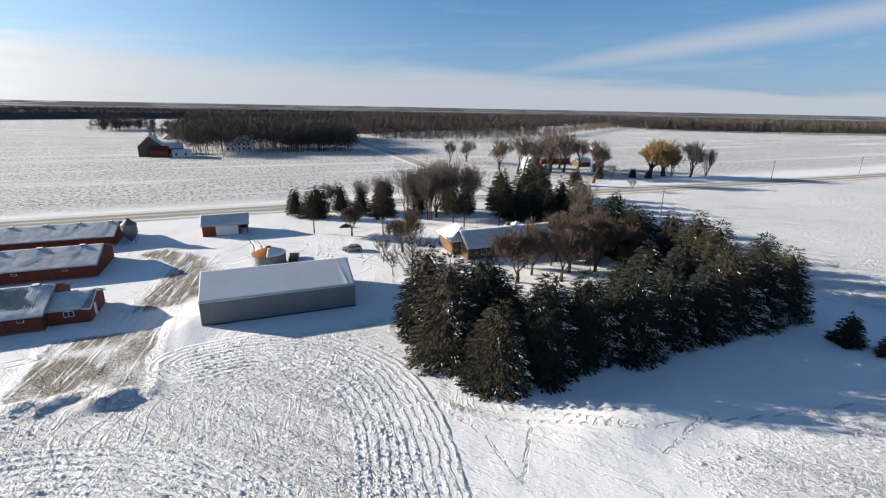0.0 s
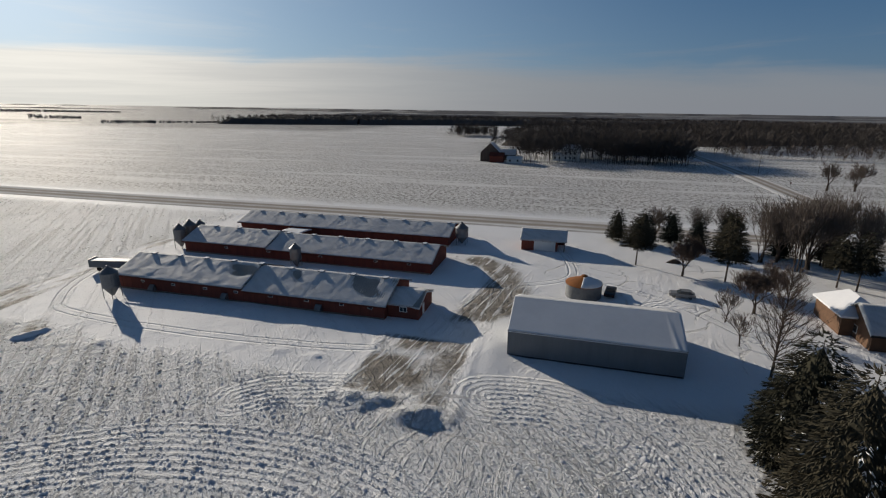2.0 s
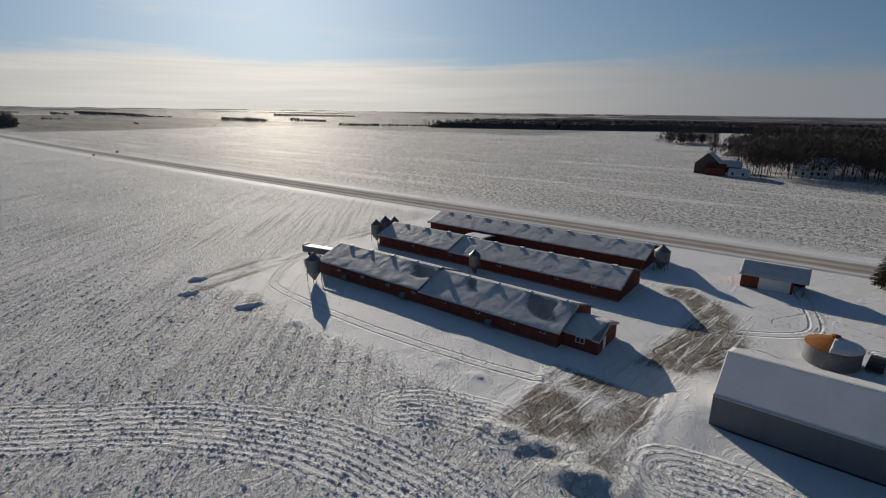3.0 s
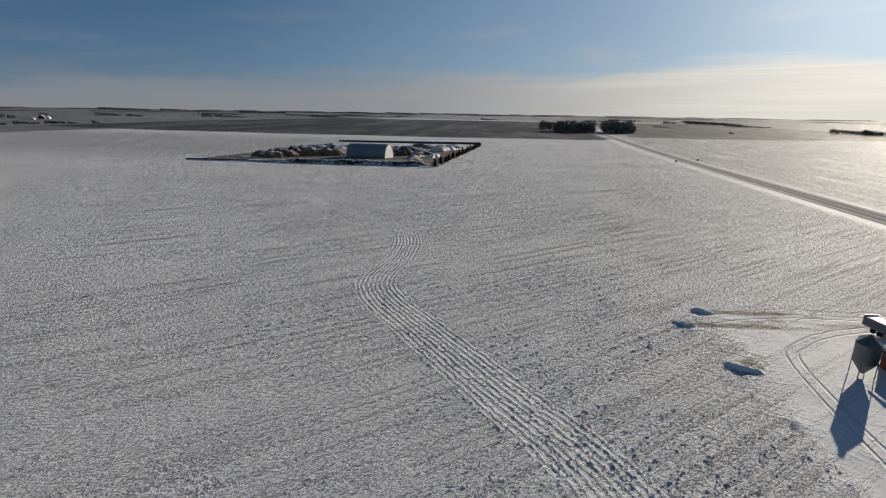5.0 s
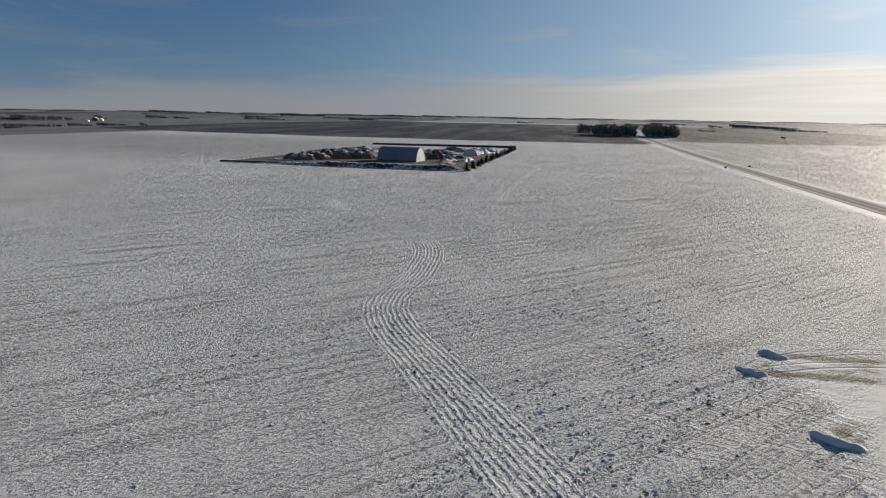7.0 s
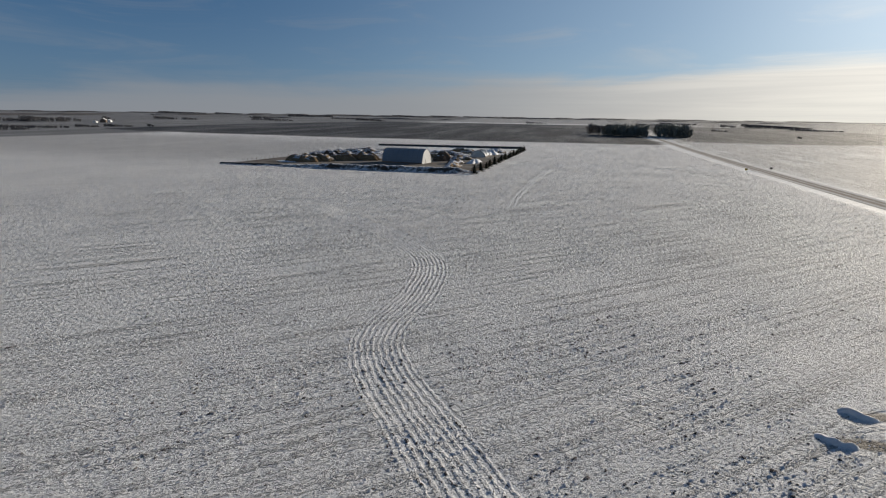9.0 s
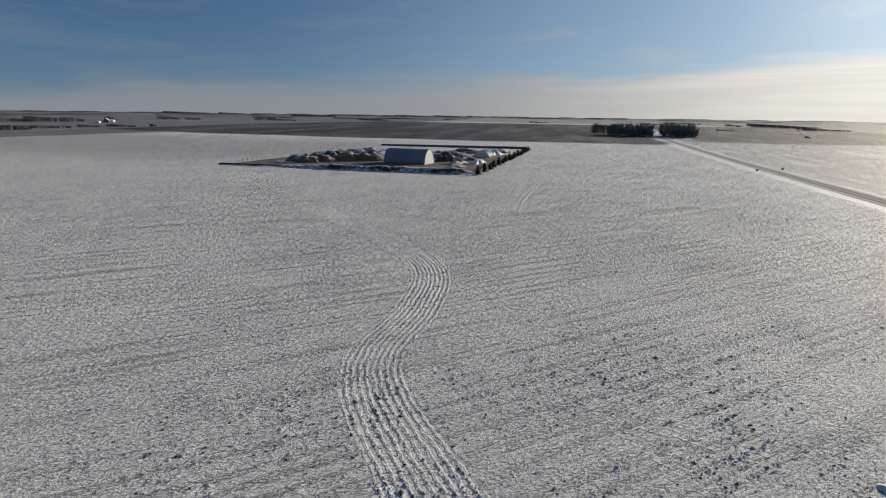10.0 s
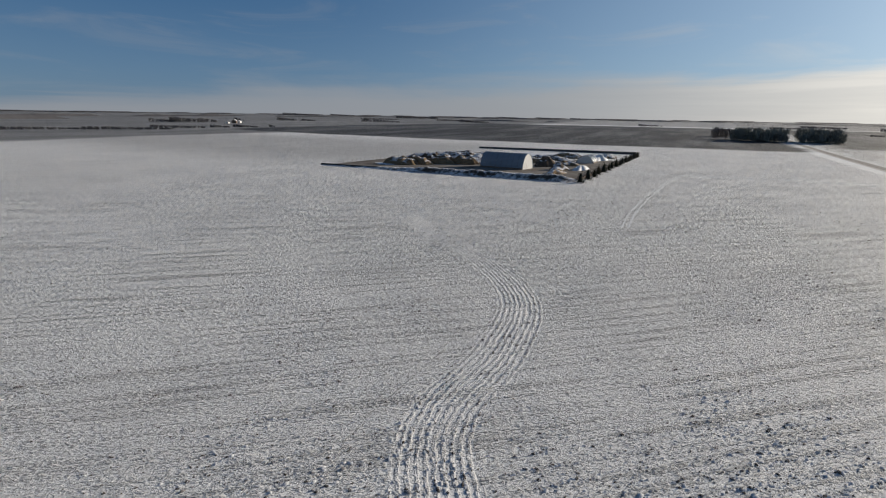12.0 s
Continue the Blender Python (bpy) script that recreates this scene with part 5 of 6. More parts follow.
B = [bare_tree(200 + i, 12.0, "leafless grey-brown tree standing in snow", reach=1.12, spread=0.75, trunk_r=0.2, first=0.13, depth=6, twigs=4) for i in range(2)]
plant(leader_tree(205, 15.5, "tall leafless tree with a straight stem beside the shed"), [(24.9, 79.8, 1.0, 0)])
plant(B[0], [(104, 259, 1.1, 0), (128, 216, 1.56, 50), (146, 207, 1.76, 10), (136, 214, 1.43, 200), (122, 212, 1.49, 100), (160, 214, 1.43, 0), (39, 152, 0.8, 0), (60, 148, 1, 80), (139, 174, 1.69, 33)], "bare trees")
plant(B[1], [(49.9, 134.5, 1.3, 0), (115, 260, 1.1, 0), (133, 200, 1.82, 0), (196, 174, 1.56, 90), (141, 211, 1.56, 40), (152, 220, 1.56, 150), (131, 208, 1.56, 260), (45, 139, 1.1, 70), (118, 224, 1.43, 0), (20, 153, 0.8, 20)], "bare trees")
V = bare_tree(210, 11.0, "leafless grey tree with many stems", spread=0.7, trunk_r=0.09, first=0.3, depth=5, twigs=3, stems=5, thick=0.024, up=0.6)
plant(V, [(54, 138, 1.79, 0), (41, 137, 1.54, 80), (47, 132, 1.79, 200), (60, 134, 1.66, 20), (189, 179, 1.47, 0), (203, 171, 1.47, 100), (84, 110, 1.41, 10), (80, 103, 1.28, 190), (47, 143, 1.47, 30), (58, 146, 1.54, 60), (36, 150, 1.15, 0), (63, 140, 1.41, 250), (30, 152, 1.02, 0), (52, 150, 1.41, 110)], "many-stemmed trees")
RB = bare_tree(220, 9.5, "leafless round-headed tree with red-brown twigs", mat=TWIG_RED, spread=0.95, trunk_r=0.11, first=0.1, depth=6, twigs=7, up=0.8, thick=0.013, reach=1.15)
plant(RB, [(46.1, 77.6, 1.44, 0), (54.9, 75.7, 1.44, 70), (65, 77.8, 1.44, 160), (51, 80.5, 1.15, 30), (59.5, 79, 1.26, 240), (30, 104, 1.09, 20), (50, 86, 0.8, 0), (60.5, 86, 0.98, 50), (72, 88, 1.21, 10), (21.4, 122, 1.03, 50), (70, 96, 1.15, 0), (74, 81, 1.15, 100), (68, 84, 1.09, 200), (77, 92, 1.15, 30), (61, 81, 1.03, 300), (69, 90, 1.03, 130), (58, 84, 0.86, 20)], "red-brown garden trees", 1.12)
BR = bare_tree(225, 4.6, "tangled leafless brown shrub beside the farmhouse", mat=TWIG_RED, category="shrub", name="garden_shrub", spread=0.9, trunk_r=0.04, first=0.22, depth=5, twigs=4, stems=5, thick=0.024, up=0.5)
plant(BR, [(57, 88.5, 1.0, 0), (61.5, 89, 1.1, 60), (66.5, 88, 1.25, 130), (70.5, 85, 1.3, 210), (66, 82, 1.2, 300), (72, 92, 1.35, 20), (76, 87, 1.3, 80), (52, 84.5, 0.8, 160), (63, 85, 1.0, 250), (74, 79, 1.2, 330), (79, 95, 1.4, 45), (70, 101, 1.4, 100), (77, 102, 1.4, 200), (73, 107, 1.3, 290)], "garden shrubs")
SH = bare_tree(230, 5.5, "small leafless ornamental tree", spread=0.9, trunk_r=0.07, first=0.22, depth=5, twigs=3)
plant(SH, [(24, 98.5, 1.1, 0), (23.8, 89.5, 1.0, 80), (141, 152, 1.0, 0), (152, 178, 1.4, 0)], "small garden trees")
GW = bare_tree(240, 14.0, "large willow with golden bare twigs", mat=TWIG_GOLD, reach=1.2, spread=1.0, trunk_r=0.26, first=0.07, depth=6, twigs=5, up=0.35, name="willow_tree")
plant(GW, [(180, 184, 1.37, 0), (186, 181, 1.3, 90)], "golden willows")


# ---- house among the trees ----
def house():
    h = thing("farmhouse", 42.4, 93.2, "low brown brick farmhouse with a snowy roof", "house")
    W, D, E, R = 23.5, 9.0, 3.0, 5.9
    part("wall", gable_shell(W, D, E, R), BRICK, h, "brown brick walls")
    sl = (R - E) / (D / 2)
    for yy in (-0.5, D + 0.5):
        part("roof", ribbed_slope(-0.5, W + 0.5, yy, D / 2, E - 0.5 * sl + 0.1, R + 0.1, 2.0, 0.01), ROOFMETAL, h)
        # darker snow than on the hips: shade of the trees put into the colour
        part("snow", snow_sheet(-0.5, W + 0.5, yy, D / 2, E - 0.5 * sl + 0.1, R + 0.1, 0.16, lambda x, v: 0 * x, 80, 0.5), SNOW_ROOF, h, "", True)
    part("fascia", Geo().box(-0.5, W + 0.5, -0.55, -0.47, E - 0.5 * sl - 0.25, E - 0.5 * sl + 0.02), DARK, h)
    for side in (-0.52, W + 0.46):
        part("bargeboard", Geo().extrude([(-0.5, E - 0.5 * sl - 0.2), (D / 2, R - 0.2), (D / 2, R + 0.12), (-0.5, E - 0.5 * sl + 0.1)], "x", side, side + 0.06), WHITE, h, "white bargeboard")
    # rear wings with hipped roofs
    for x0, x1, y0, y1 in ((-2.4, 4.8, 4.5, 14.5), (11.5, 21.5, 4.0, 12.0)):
        part("wing_wall", Geo().box(x0 + 0.5, x1 - 0.5, y0 + 0.5, y1 - 0.5, 0, 3.3), BRICK, h)
        cx, r = (x0 + x1) / 2, (x1 - x0) / 2
        g = Geo()
        a, b = y0 + r * 0.9, y1 - r * 0.9
        if a > b:
            a = b = (y0 + y1) / 2
        g.add([(x0, y0, 3.2), (x1, y0, 3.2), (x1, y1, 3.2), (x0, y1, 3.2), (x0, y0, 3.5), (x1, y0, 3.5), (x1, y1, 3.5), (x0, y1, 3.5), (cx, a, 6.0), (cx, b + 0.01, 6.0)],
              [(3, 2, 1, 0), (0, 1, 5, 4), (1, 2, 6, 5), (2, 3, 7, 6), (3, 0, 4, 7), (4, 5, 8), (5, 6, 9, 8), (6, 7, 9), (7, 4, 8, 9)])
        part("hip_roof", g, SNOW, h, "snow-covered hipped roof")
    part("chimney", Geo().box(12.0, 12.9, 4.8, 5.6, 4.8, 6.7), BRICK, h)
    part("antenna", Geo().tube((4.6, 6.0, 5.0), (4.6, 6.0, 9.5), 0.05, 0.04, 5), GALV, h, "thin metal antenna mast")
    for x in (3, 7.5, 12, 17, 21):
        f = part("window", Geo().box(x, x + 1.5, -0.06, 0, 0.9, 2.2), WHITE, h)
        part("pane", Geo().box(x + 0.1, x + 1.4, -0.08, -0.06, 1.0, 2.1), GLASS, f)
    f = part("window", Geo().box(-0.06, 0, 4.0, 5.4, 0.9, 2.2), WHITE, h)
    part("pane", Geo().box(-0.08, -0.06, 4.1, 5.3, 1.0, 2.1), GLASS, f)


house()


def car(x, y, rz, paint, label, L=4.6, W=1.8, pickup=False):
    c = thing("car", x, y, label, "car", "", rz)
    h = L / 2
    body = [(-h, 0.35), (h, 0.35), (h, 0.75), (h * 0.92, 0.9), (h * 0.4, 0.98), (-h * 0.95, 1.0), (-h, 0.8)]
    part("body", Geo().extrude(body, "y", -W / 2, W / 2), paint, c)
    cab = [(h * 0.42, 0.97), (h * 0.12, 1.45), (-h * (0.15 if pickup else 0.6), 1.47), (-h * (0.2 if pickup else 0.88), 0.99)]
    part("cabin", Geo().extrude(cab, "y", -W / 2 + 0.12, W / 2 - 0.12), GLASS, c, "dark glazed cabin")
    part("roof", Geo().box(-h * (0.15 if pickup else 0.6), h * 0.12, -W / 2 + 0.15, W / 2 - 0.15, 1.45, 1.5), paint, c)
    for sx in (-0.62, 0.64):
        for sy in (-1, 1):
            wheel = part("wheel", Geo().tube((h * sx, sy * W / 2 - sy * 0.2, 0.33), (h * sx, sy * W / 2, 0.33), 0.33, 0.33, 14), TYRE, c)
            part("rim", Geo().tube((h * sx, sy * W / 2, 0.33), (h * sx, sy * (W / 2 + 0.02), 0.33), 0.2, 0.2, 10), GALV, wheel)
    for sx, nm in ((1, "headlight"), (-1, "tail_light")):
        for sy in (-1, 1):
            part(nm, Geo().box(h * sx - 0.03, h * sx + 0.03, sy * 0.7 - 0.2, sy * 0.7 + 0.2, 0.62, 0.76), GLASS if sx > 0 else RED, c)
    return c


SILVER = varied("silver car paint", (0.24, 0.25, 0.26), (0.29, 0.29, 0.30), 1.0, 0.35, 0.4, 0.0)
BLACK = varied("black car paint", (0.035, 0.035, 0.04), (0.03, 0.03, 0.03), 1.0, 0.35, 0.1, 0.0)
car(19.0, 108.8, 175, SILVER, "grey estate car parked in the snowy yard")
car(5.6, 106.5, 80, BLACK, "dark pickup truck parked behind the grain bin", 5.0, 1.9, True)


def pole(x, y, h=9.0):
    p = thing("utility_pole", x, y, "wooden utility pole beside the road", "utility pole", "utility poles")
    part("post", Geo().tube((0, 0, -0.5), (0, 0, h), 0.16, 0.11, 8), WOOD, p)
    part("crossarm", Geo().box(-0.9, 0.9, -0.06, 0.06, h - 0.8, h - 0.65), WOOD, p)
    return p


for x, y in ((117, 112.5), (230, 157.5), (292, 155), (94, 314), (68, 150)):
    pole(x, y)


# ---- far farms, woods and hedges ----
def ground_at(x, y):
    return float(terrain(np.float64(x), np.float64(y)))


def triangles(name, v, mat, label, category):
    """One joined object from an array of triangle corners."""
    v = np.asarray(v, np.float64).reshape(-1, 3)
    me = bpy.data.meshes.new(name)
    me.vertices.add(len(v))
    me.vertices.foreach_set("co", v.ravel())
    me.loops.add(len(v))
    me.loops.foreach_set("vertex_index", np.arange(len(v), dtype=np.int32))
    me.polygons.add(len(v) // 3)
    me.polygons.foreach_set("loop_start", np.arange(0, len(v), 3, dtype=np.int32))
    me.update(calc_edges=True)
    me.materials.append(mat)
    return tagged(new(name, me), label, category, "", "stuff")


def woodland(name, places, low, high, mat, label, seed, branches=46, pine=False, wide=0.24, low_limb=0.08):
    """Many simple trees joined: a trunk and long thin branch blades, or drooping boughs for evergreens."""
    rs = np.random.RandomState(seed)
    p = np.asarray(places, float)
    n = len(p)
    h = rs.uniform(low, high, n) * np.where(rs.rand(n) < 0.2, 0.75, 1.0)
    z = terrain(p[:, 0], p[:, 1])
    tris = []
    for k in range(3):
        a0, a1 = k * 2.094, (k + 1) * 2.094
        r = 0.010 * h + 0.04
        b0 = np.stack([p[:, 0] + r * np.cos(a0), p[:, 1] + r * np.sin(a0), z - 0.3], -1)
        b1 = np.stack([p[:, 0] + r * np.cos(a1), p[:, 1] + r * np.sin(a1), z - 0.3], -1)
        top = np.stack([p[:, 0], p[:, 1], z + h * (0.95 if pine else 0.62)], -1)
        tris.append(np.stack([b0, b1, top], 1))
    for k in range(branches):
        a = rs.uniform(0, 2 * np.pi, n)
        if pine:
            f = (k + rs.rand(n)) / branches
            reach = h * 0.27 * (1 - f) ** 0.7 + 0.3
            zs = z + h * (0.06 + 0.94 * f)
            root = np.stack([p[:, 0], p[:, 1], zs + 0.05 * h], -1)
            w = reach * 0.75
            tx, ty, tz = p[:, 0] + np.cos(a) * reach, p[:, 1] + np.sin(a) * reach, zs - 0.05 * h
            l = np.stack([tx - np.sin(a) * w, ty + np.cos(a) * w, tz], -1)
            r = np.stack([tx + np.sin(a) * w, ty - np.cos(a) * w, tz], -1)
            tris.append(np.stack([root, l, r], 1))
            continue
        f = low_limb + (0.66 - low_limb) * rs.rand(n) ** 0.75
        L = h * rs.uniform(0.28, 0.48, n)
        up = rs.uniform(0.1, 1.3, n)
        s = 1 / np.sqrt(1 + up * up)
        zs = z + h * f
        tx, ty, tz = p[:, 0] + np.cos(a) * L * s, p[:, 1] + np.sin(a) * L * s, np.minimum(zs + L * up * s, z + h * rs.uniform(0.86, 1.0, n))
        w = wide * rs.uniform(0.5, 1.2, n)
        b = a + rs.uniform(-0.8, 0.8, n)
        root = np.stack([p[:, 0] + np.cos(a) * L * s * 0.1, p[:, 1] + np.sin(a) * L * s * 0.1, zs], -1)
        mid = np.stack([(p[:, 0] + tx) / 2 - np.sin(b) * w, (p[:, 1] + ty) / 2 + np.cos(b) * w, (zs + tz) / 2], -1)
        tip = np.stack([tx, ty, tz], -1)
        tris.append(np.stack([root, mid, tip], 1))
        fork = np.stack([(p[:, 0] + tx) / 2 + np.sin(b) * L * 0.35, (p[:, 1] + ty) / 2 - np.cos(b) * L * 0.35, np.minimum((zs + tz) / 2 + 0.3 * L, z + h)], -1)
        tris.append(np.stack([mid, fork, mid + np.array([0.1, 0.1, -2.0 * wide])], 1))
    return triangles(name, np.concatenate(tris), mat, label, "woodland")


def scatter(seed, n, x0, x1, y0, y1, clear=()):
    rs = np.random.RandomState(seed)
    q = np.stack([rs.uniform(x0, x1, n), rs.uniform(y0, y1, n)], -1)
    keep = np.ones(len(q), bool)
    for a, b, c, d in clear:
        keep &= ~((q[:, 0] > a) & (q[:, 0] < b) & (q[:, 1] > c) & (q[:, 1] < d))
    return q[keep]


def along_line(seed, pts, gap, spread):
    rs = np.random.RandomState(seed)
    out = []
    for (ax, ay), (bx, by) in zip(pts, pts[1:]):
        n = max(1, int(math.hypot(bx - ax, by - ay) / gap))
        t = (np.arange(n) + rs.rand(n)) / n
        out.append(np.stack([ax + (bx - ax) * t + rs.uniform(-spread, spread, n), ay + (by - ay) * t + rs.uniform(-spread, spread, n)], -1))
    return np.concatenate(out)


woodland("woodland", np.concatenate([scatter(1, 2700, -80, 300, 440, 900, [(64, 100, 400, 560)]), scatter(2, 500, 20, 75, 395, 470), scatter(3, 90, -158, -100, 596, 640), scatter(31, 900, 240, 560, 600, 1000), along_line(32, [(100, 470), (200, 520), (300, 590), (480, 640)], 3, 14)]), 13, 19, WOODS, "bare brown woodland behind the farm", 11, 25, False, 0.32, 0.03)
woodland("farm_trees", np.concatenate([along_line(4, [(-40, 366), (-10, 380), (20, 372), (45, 352), (70, 372)], 1.3, 10), scatter(5, 46, 12, 66, 338, 366), scatter(34, 10, -38, -20, 345, 352), scatter(35, 60, -42, 75, 380, 440), along_line(36, [(-38, 336), (-20, 340)], 3.0, 4), along_line(38, [(-16, 345), (2, 346)], 3.6, 2), along_line(37, [(4, 342), (20, 338), (62, 342)], 2.6, 5)]), 16, 24, WOODS, "tall bare trees round the far farmhouse", 12, 64, False, 0.17, 0.15)
woodland("tree_row", along_line(6, [(98, 408), (180, 404), (264, 415), (380, 500), (488, 585)], 3.0, 3), 8, 12.5, TWIG, "row of bare trees along a field edge", 13, 44, False, 0.15)
woodland("woodland", np.concatenate([scatter(7, 1500, 500, 900, 480, 1000, [(500, 560, 480, 520)]), along_line(8, [(535, 620), (560, 505), (668, 446), (828, 420), (1100, 360), (1600, 260)], 2.2, 14), along_line(33, [(560, 640), (590, 530), (690, 480), (850, 450), (1150, 390), (1650, 290)], 3, 22)]), 14, 21, WOODS, "bare woodland beyond the snowy field", 14, 26, False, 0.4, 0.03)
woodland("bare_grove", scatter(26, 40, -1330, -1240, 30, 110), 16, 28, TWIG, "tall bare trees in the far grove", 16)
woodland("woodland", np.concatenate([along_line(9, [(-730, 890), (-450, 955), (-250, 1028), (-60, 1030)], 3.5, 22), along_line(10, [(-730, 930), (-450, 1000), (-250, 1070), (-60, 1080)], 4, 30)]), 14, 22, WOODS, "bare woodland across the wide snowfield", 15, 26, False, 0.5, 0.04)
woodland("woodland", np.concatenate([along_line(40 + i, [(-900, 1250 + i * 45), (300, 1300 + i * 45), (1100, 1150 + i * 45), (1900, 500 + i * 45)], 3.2, 25) for i in range(4)] + [along_line(50 + i, [(-700, 1600 + i * 60), (500, 1700 + i * 60), (1600, 1350 + i * 60), (2600, 500 + i * 60)], 6, 30) for i in range(2)]), 14, 20, WOODS, "long bare woodland on the horizon", 17, 11, False, 1.4, 0.05)


def treeline(pts, high, deep, seed, mat=None, label="distant line of bare trees", broken=False):
    """A far belt of trees: a broad bank with a ragged crown line, too far off to tell the trees apart."""
    rs = np.random.RandomState(seed)
    v, f = [], []
    for leg, ((ax, ay), (bx, by)) in enumerate(zip(pts, pts[1:])):
        L = math.hypot(bx - ax, by - ay)
        n = max(3, int(L / max(4.0, L / 330)))
        ux, uy = (bx - ax) / L, (by - ay) / L
        first = len(v)
        for i in range(n + 1):
            t = i / n
            x, y = ax + (bx - ax) * t, ay + (by - ay) * t
            z = ground_at(x, y)
            end = min(1.0, 8 * t + 0.35 if leg == 0 else 1.0, 8 * (1 - t) + 0.35 if leg == len(pts) - 2 else 1.0)
            if broken:
                end *= min(1.0, max(0.12, 0.55 + 1.2 * float(value_noise(np.array(L * t), np.array(seed * 37.0), 130.0, seed))))
            for off, hh in ((0, 0), (0.08, 0.55), (0.3, 0.95), (0.65, 1.0), (1.0, 0.0)):
                wob = rs.uniform(0.9, 1.02) if hh > 0.5 else 1.0
                jit = rs.uniform(-0.8, 0.8)
                v.append((x - uy * (off * deep + jit), y + ux * (off * deep + jit), z - 1 + (high * hh * wob * end if hh else 0)))
        for i in range(n):
            for j in range(4):
                a = first + i * 5 + j
                f.append((a, a + 5, a + 6, a + 1))
    g = Geo()
    g.add(v, f)
    return single("treeline", g, mat or HAZED_WOODS, label, "woodland", "stuff")


FAR_LINES = [
    ([(-1100, 2050), (200, 2200), (1500, 1900), (2700, 1000), (3300, 0)], 15, 160), ([(-1500, 2800), (0, 2900), (1800, 2500), (3300, 1300)], 13, 200),
    ([(-2200, 3500), (-600, 3700), (1500, 3600), (3200, 2500), (4200, 600)], 12, 200), ([(-3000, 3200), (-1600, 4000), (1200, 4300), (3300, 3000), (4300, 1300)], 10, 200),
    ([(-3800, 1800), (-2700, 2600)], 8, 100), ([(-3900, -2200), (-4200, -1000)], 10, 90), ([(-4300, -800), (-4400, 300)], 9, 90), ([(-4200, 500), (-3900, 1500)], 6, 90),
    ([(-1200, -3200), (-2600, -3100)], 13, 120), ([(-2800, -2900), (-3900, -2300)], 11, 110), ([(-300, -2300), (-1100, -2350)], 16, 120), ([(-3400, -1500), (-3500, -900)], 9, 60),
    ([(-1500, -4300), (-3000, -3700), (-4000, -2800), (-4700, -1300), (-4800, 200), (-4500, 1700), (-3700, 3000)], 6.5, 150),
]
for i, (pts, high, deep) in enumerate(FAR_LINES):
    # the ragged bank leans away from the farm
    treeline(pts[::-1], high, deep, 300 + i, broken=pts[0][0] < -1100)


def grove(x, y, across, deep, high, seed, mat=HAZED_WOODS, label="far grove of bare trees in the snow", per=60.0, **kw):
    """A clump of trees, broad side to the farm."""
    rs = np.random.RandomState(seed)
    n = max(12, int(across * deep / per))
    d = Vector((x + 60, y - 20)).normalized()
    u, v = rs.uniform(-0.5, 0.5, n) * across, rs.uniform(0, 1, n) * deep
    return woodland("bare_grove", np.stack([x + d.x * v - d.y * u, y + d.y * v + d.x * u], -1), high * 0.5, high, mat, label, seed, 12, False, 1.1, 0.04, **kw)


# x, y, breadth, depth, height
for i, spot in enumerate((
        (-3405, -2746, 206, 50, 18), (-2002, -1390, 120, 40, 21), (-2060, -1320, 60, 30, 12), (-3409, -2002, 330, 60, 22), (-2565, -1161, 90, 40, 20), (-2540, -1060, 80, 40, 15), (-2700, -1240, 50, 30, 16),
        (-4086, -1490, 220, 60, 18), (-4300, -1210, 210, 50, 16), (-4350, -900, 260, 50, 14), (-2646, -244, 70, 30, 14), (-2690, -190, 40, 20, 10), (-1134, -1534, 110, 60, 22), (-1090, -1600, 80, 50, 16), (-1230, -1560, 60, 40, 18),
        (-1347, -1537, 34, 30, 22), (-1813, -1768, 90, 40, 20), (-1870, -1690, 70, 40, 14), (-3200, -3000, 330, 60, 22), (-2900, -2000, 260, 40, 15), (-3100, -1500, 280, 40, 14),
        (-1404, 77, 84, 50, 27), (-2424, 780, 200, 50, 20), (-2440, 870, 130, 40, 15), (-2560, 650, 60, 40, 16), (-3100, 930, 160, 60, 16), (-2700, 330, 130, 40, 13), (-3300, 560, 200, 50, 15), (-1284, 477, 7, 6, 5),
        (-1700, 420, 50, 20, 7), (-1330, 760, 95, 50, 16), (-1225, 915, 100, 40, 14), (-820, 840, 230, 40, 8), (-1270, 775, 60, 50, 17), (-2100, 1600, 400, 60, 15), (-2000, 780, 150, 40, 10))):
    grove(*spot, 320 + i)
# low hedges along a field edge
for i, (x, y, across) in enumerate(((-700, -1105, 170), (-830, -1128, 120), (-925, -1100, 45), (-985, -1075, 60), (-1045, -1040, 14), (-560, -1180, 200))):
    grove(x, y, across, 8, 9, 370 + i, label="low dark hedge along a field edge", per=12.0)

# dense hearts of the woods, behind their ragged edges
treeline([(-74, 462), (20, 462), (62, 470)], 11, 400, 410, WOODS, "dense heart of a bare woodland")
treeline([(102, 500), (200, 545), (300, 612), (480, 665)], 10, 280, 411, WOODS, "dense heart of a bare woodland")
treeline([(555, 640), (590, 535), (690, 480), (850, 450), (1150, 392), (1640, 292)], 11.5, 260, 412, WOODS, "dense heart of a bare woodland")
for i, (pts, high, deep) in enumerate((([(-730, 912), (-450, 980), (-250, 1048), (-60, 1055)], 13, 60),
                                       ([(-900, 1300), (300, 1350), (1100, 1200), (1900, 560)], 13.5, 120), ([(-700, 1640), (500, 1740), (1600, 1390), (2600, 540)], 14.5, 150))):
    treeline(pts[::-1], high, deep, 400 + i, WOODS, "dense heart of a bare woodland")

woodland("pine_grove", np.concatenate([scatter(21, 70, -1290, -1215, 68, 150), scatter(24, 40, -1260, -1195, 100, 160), scatter(22, 80, -1275, -1195, 182, 250), scatter(25, 20, -1300, -1230, 190, 240)]), 11, 33, HAZED_PINE, "dense dark evergreen grove beside the far road", 23, 60, False, 1.0, 0.03)


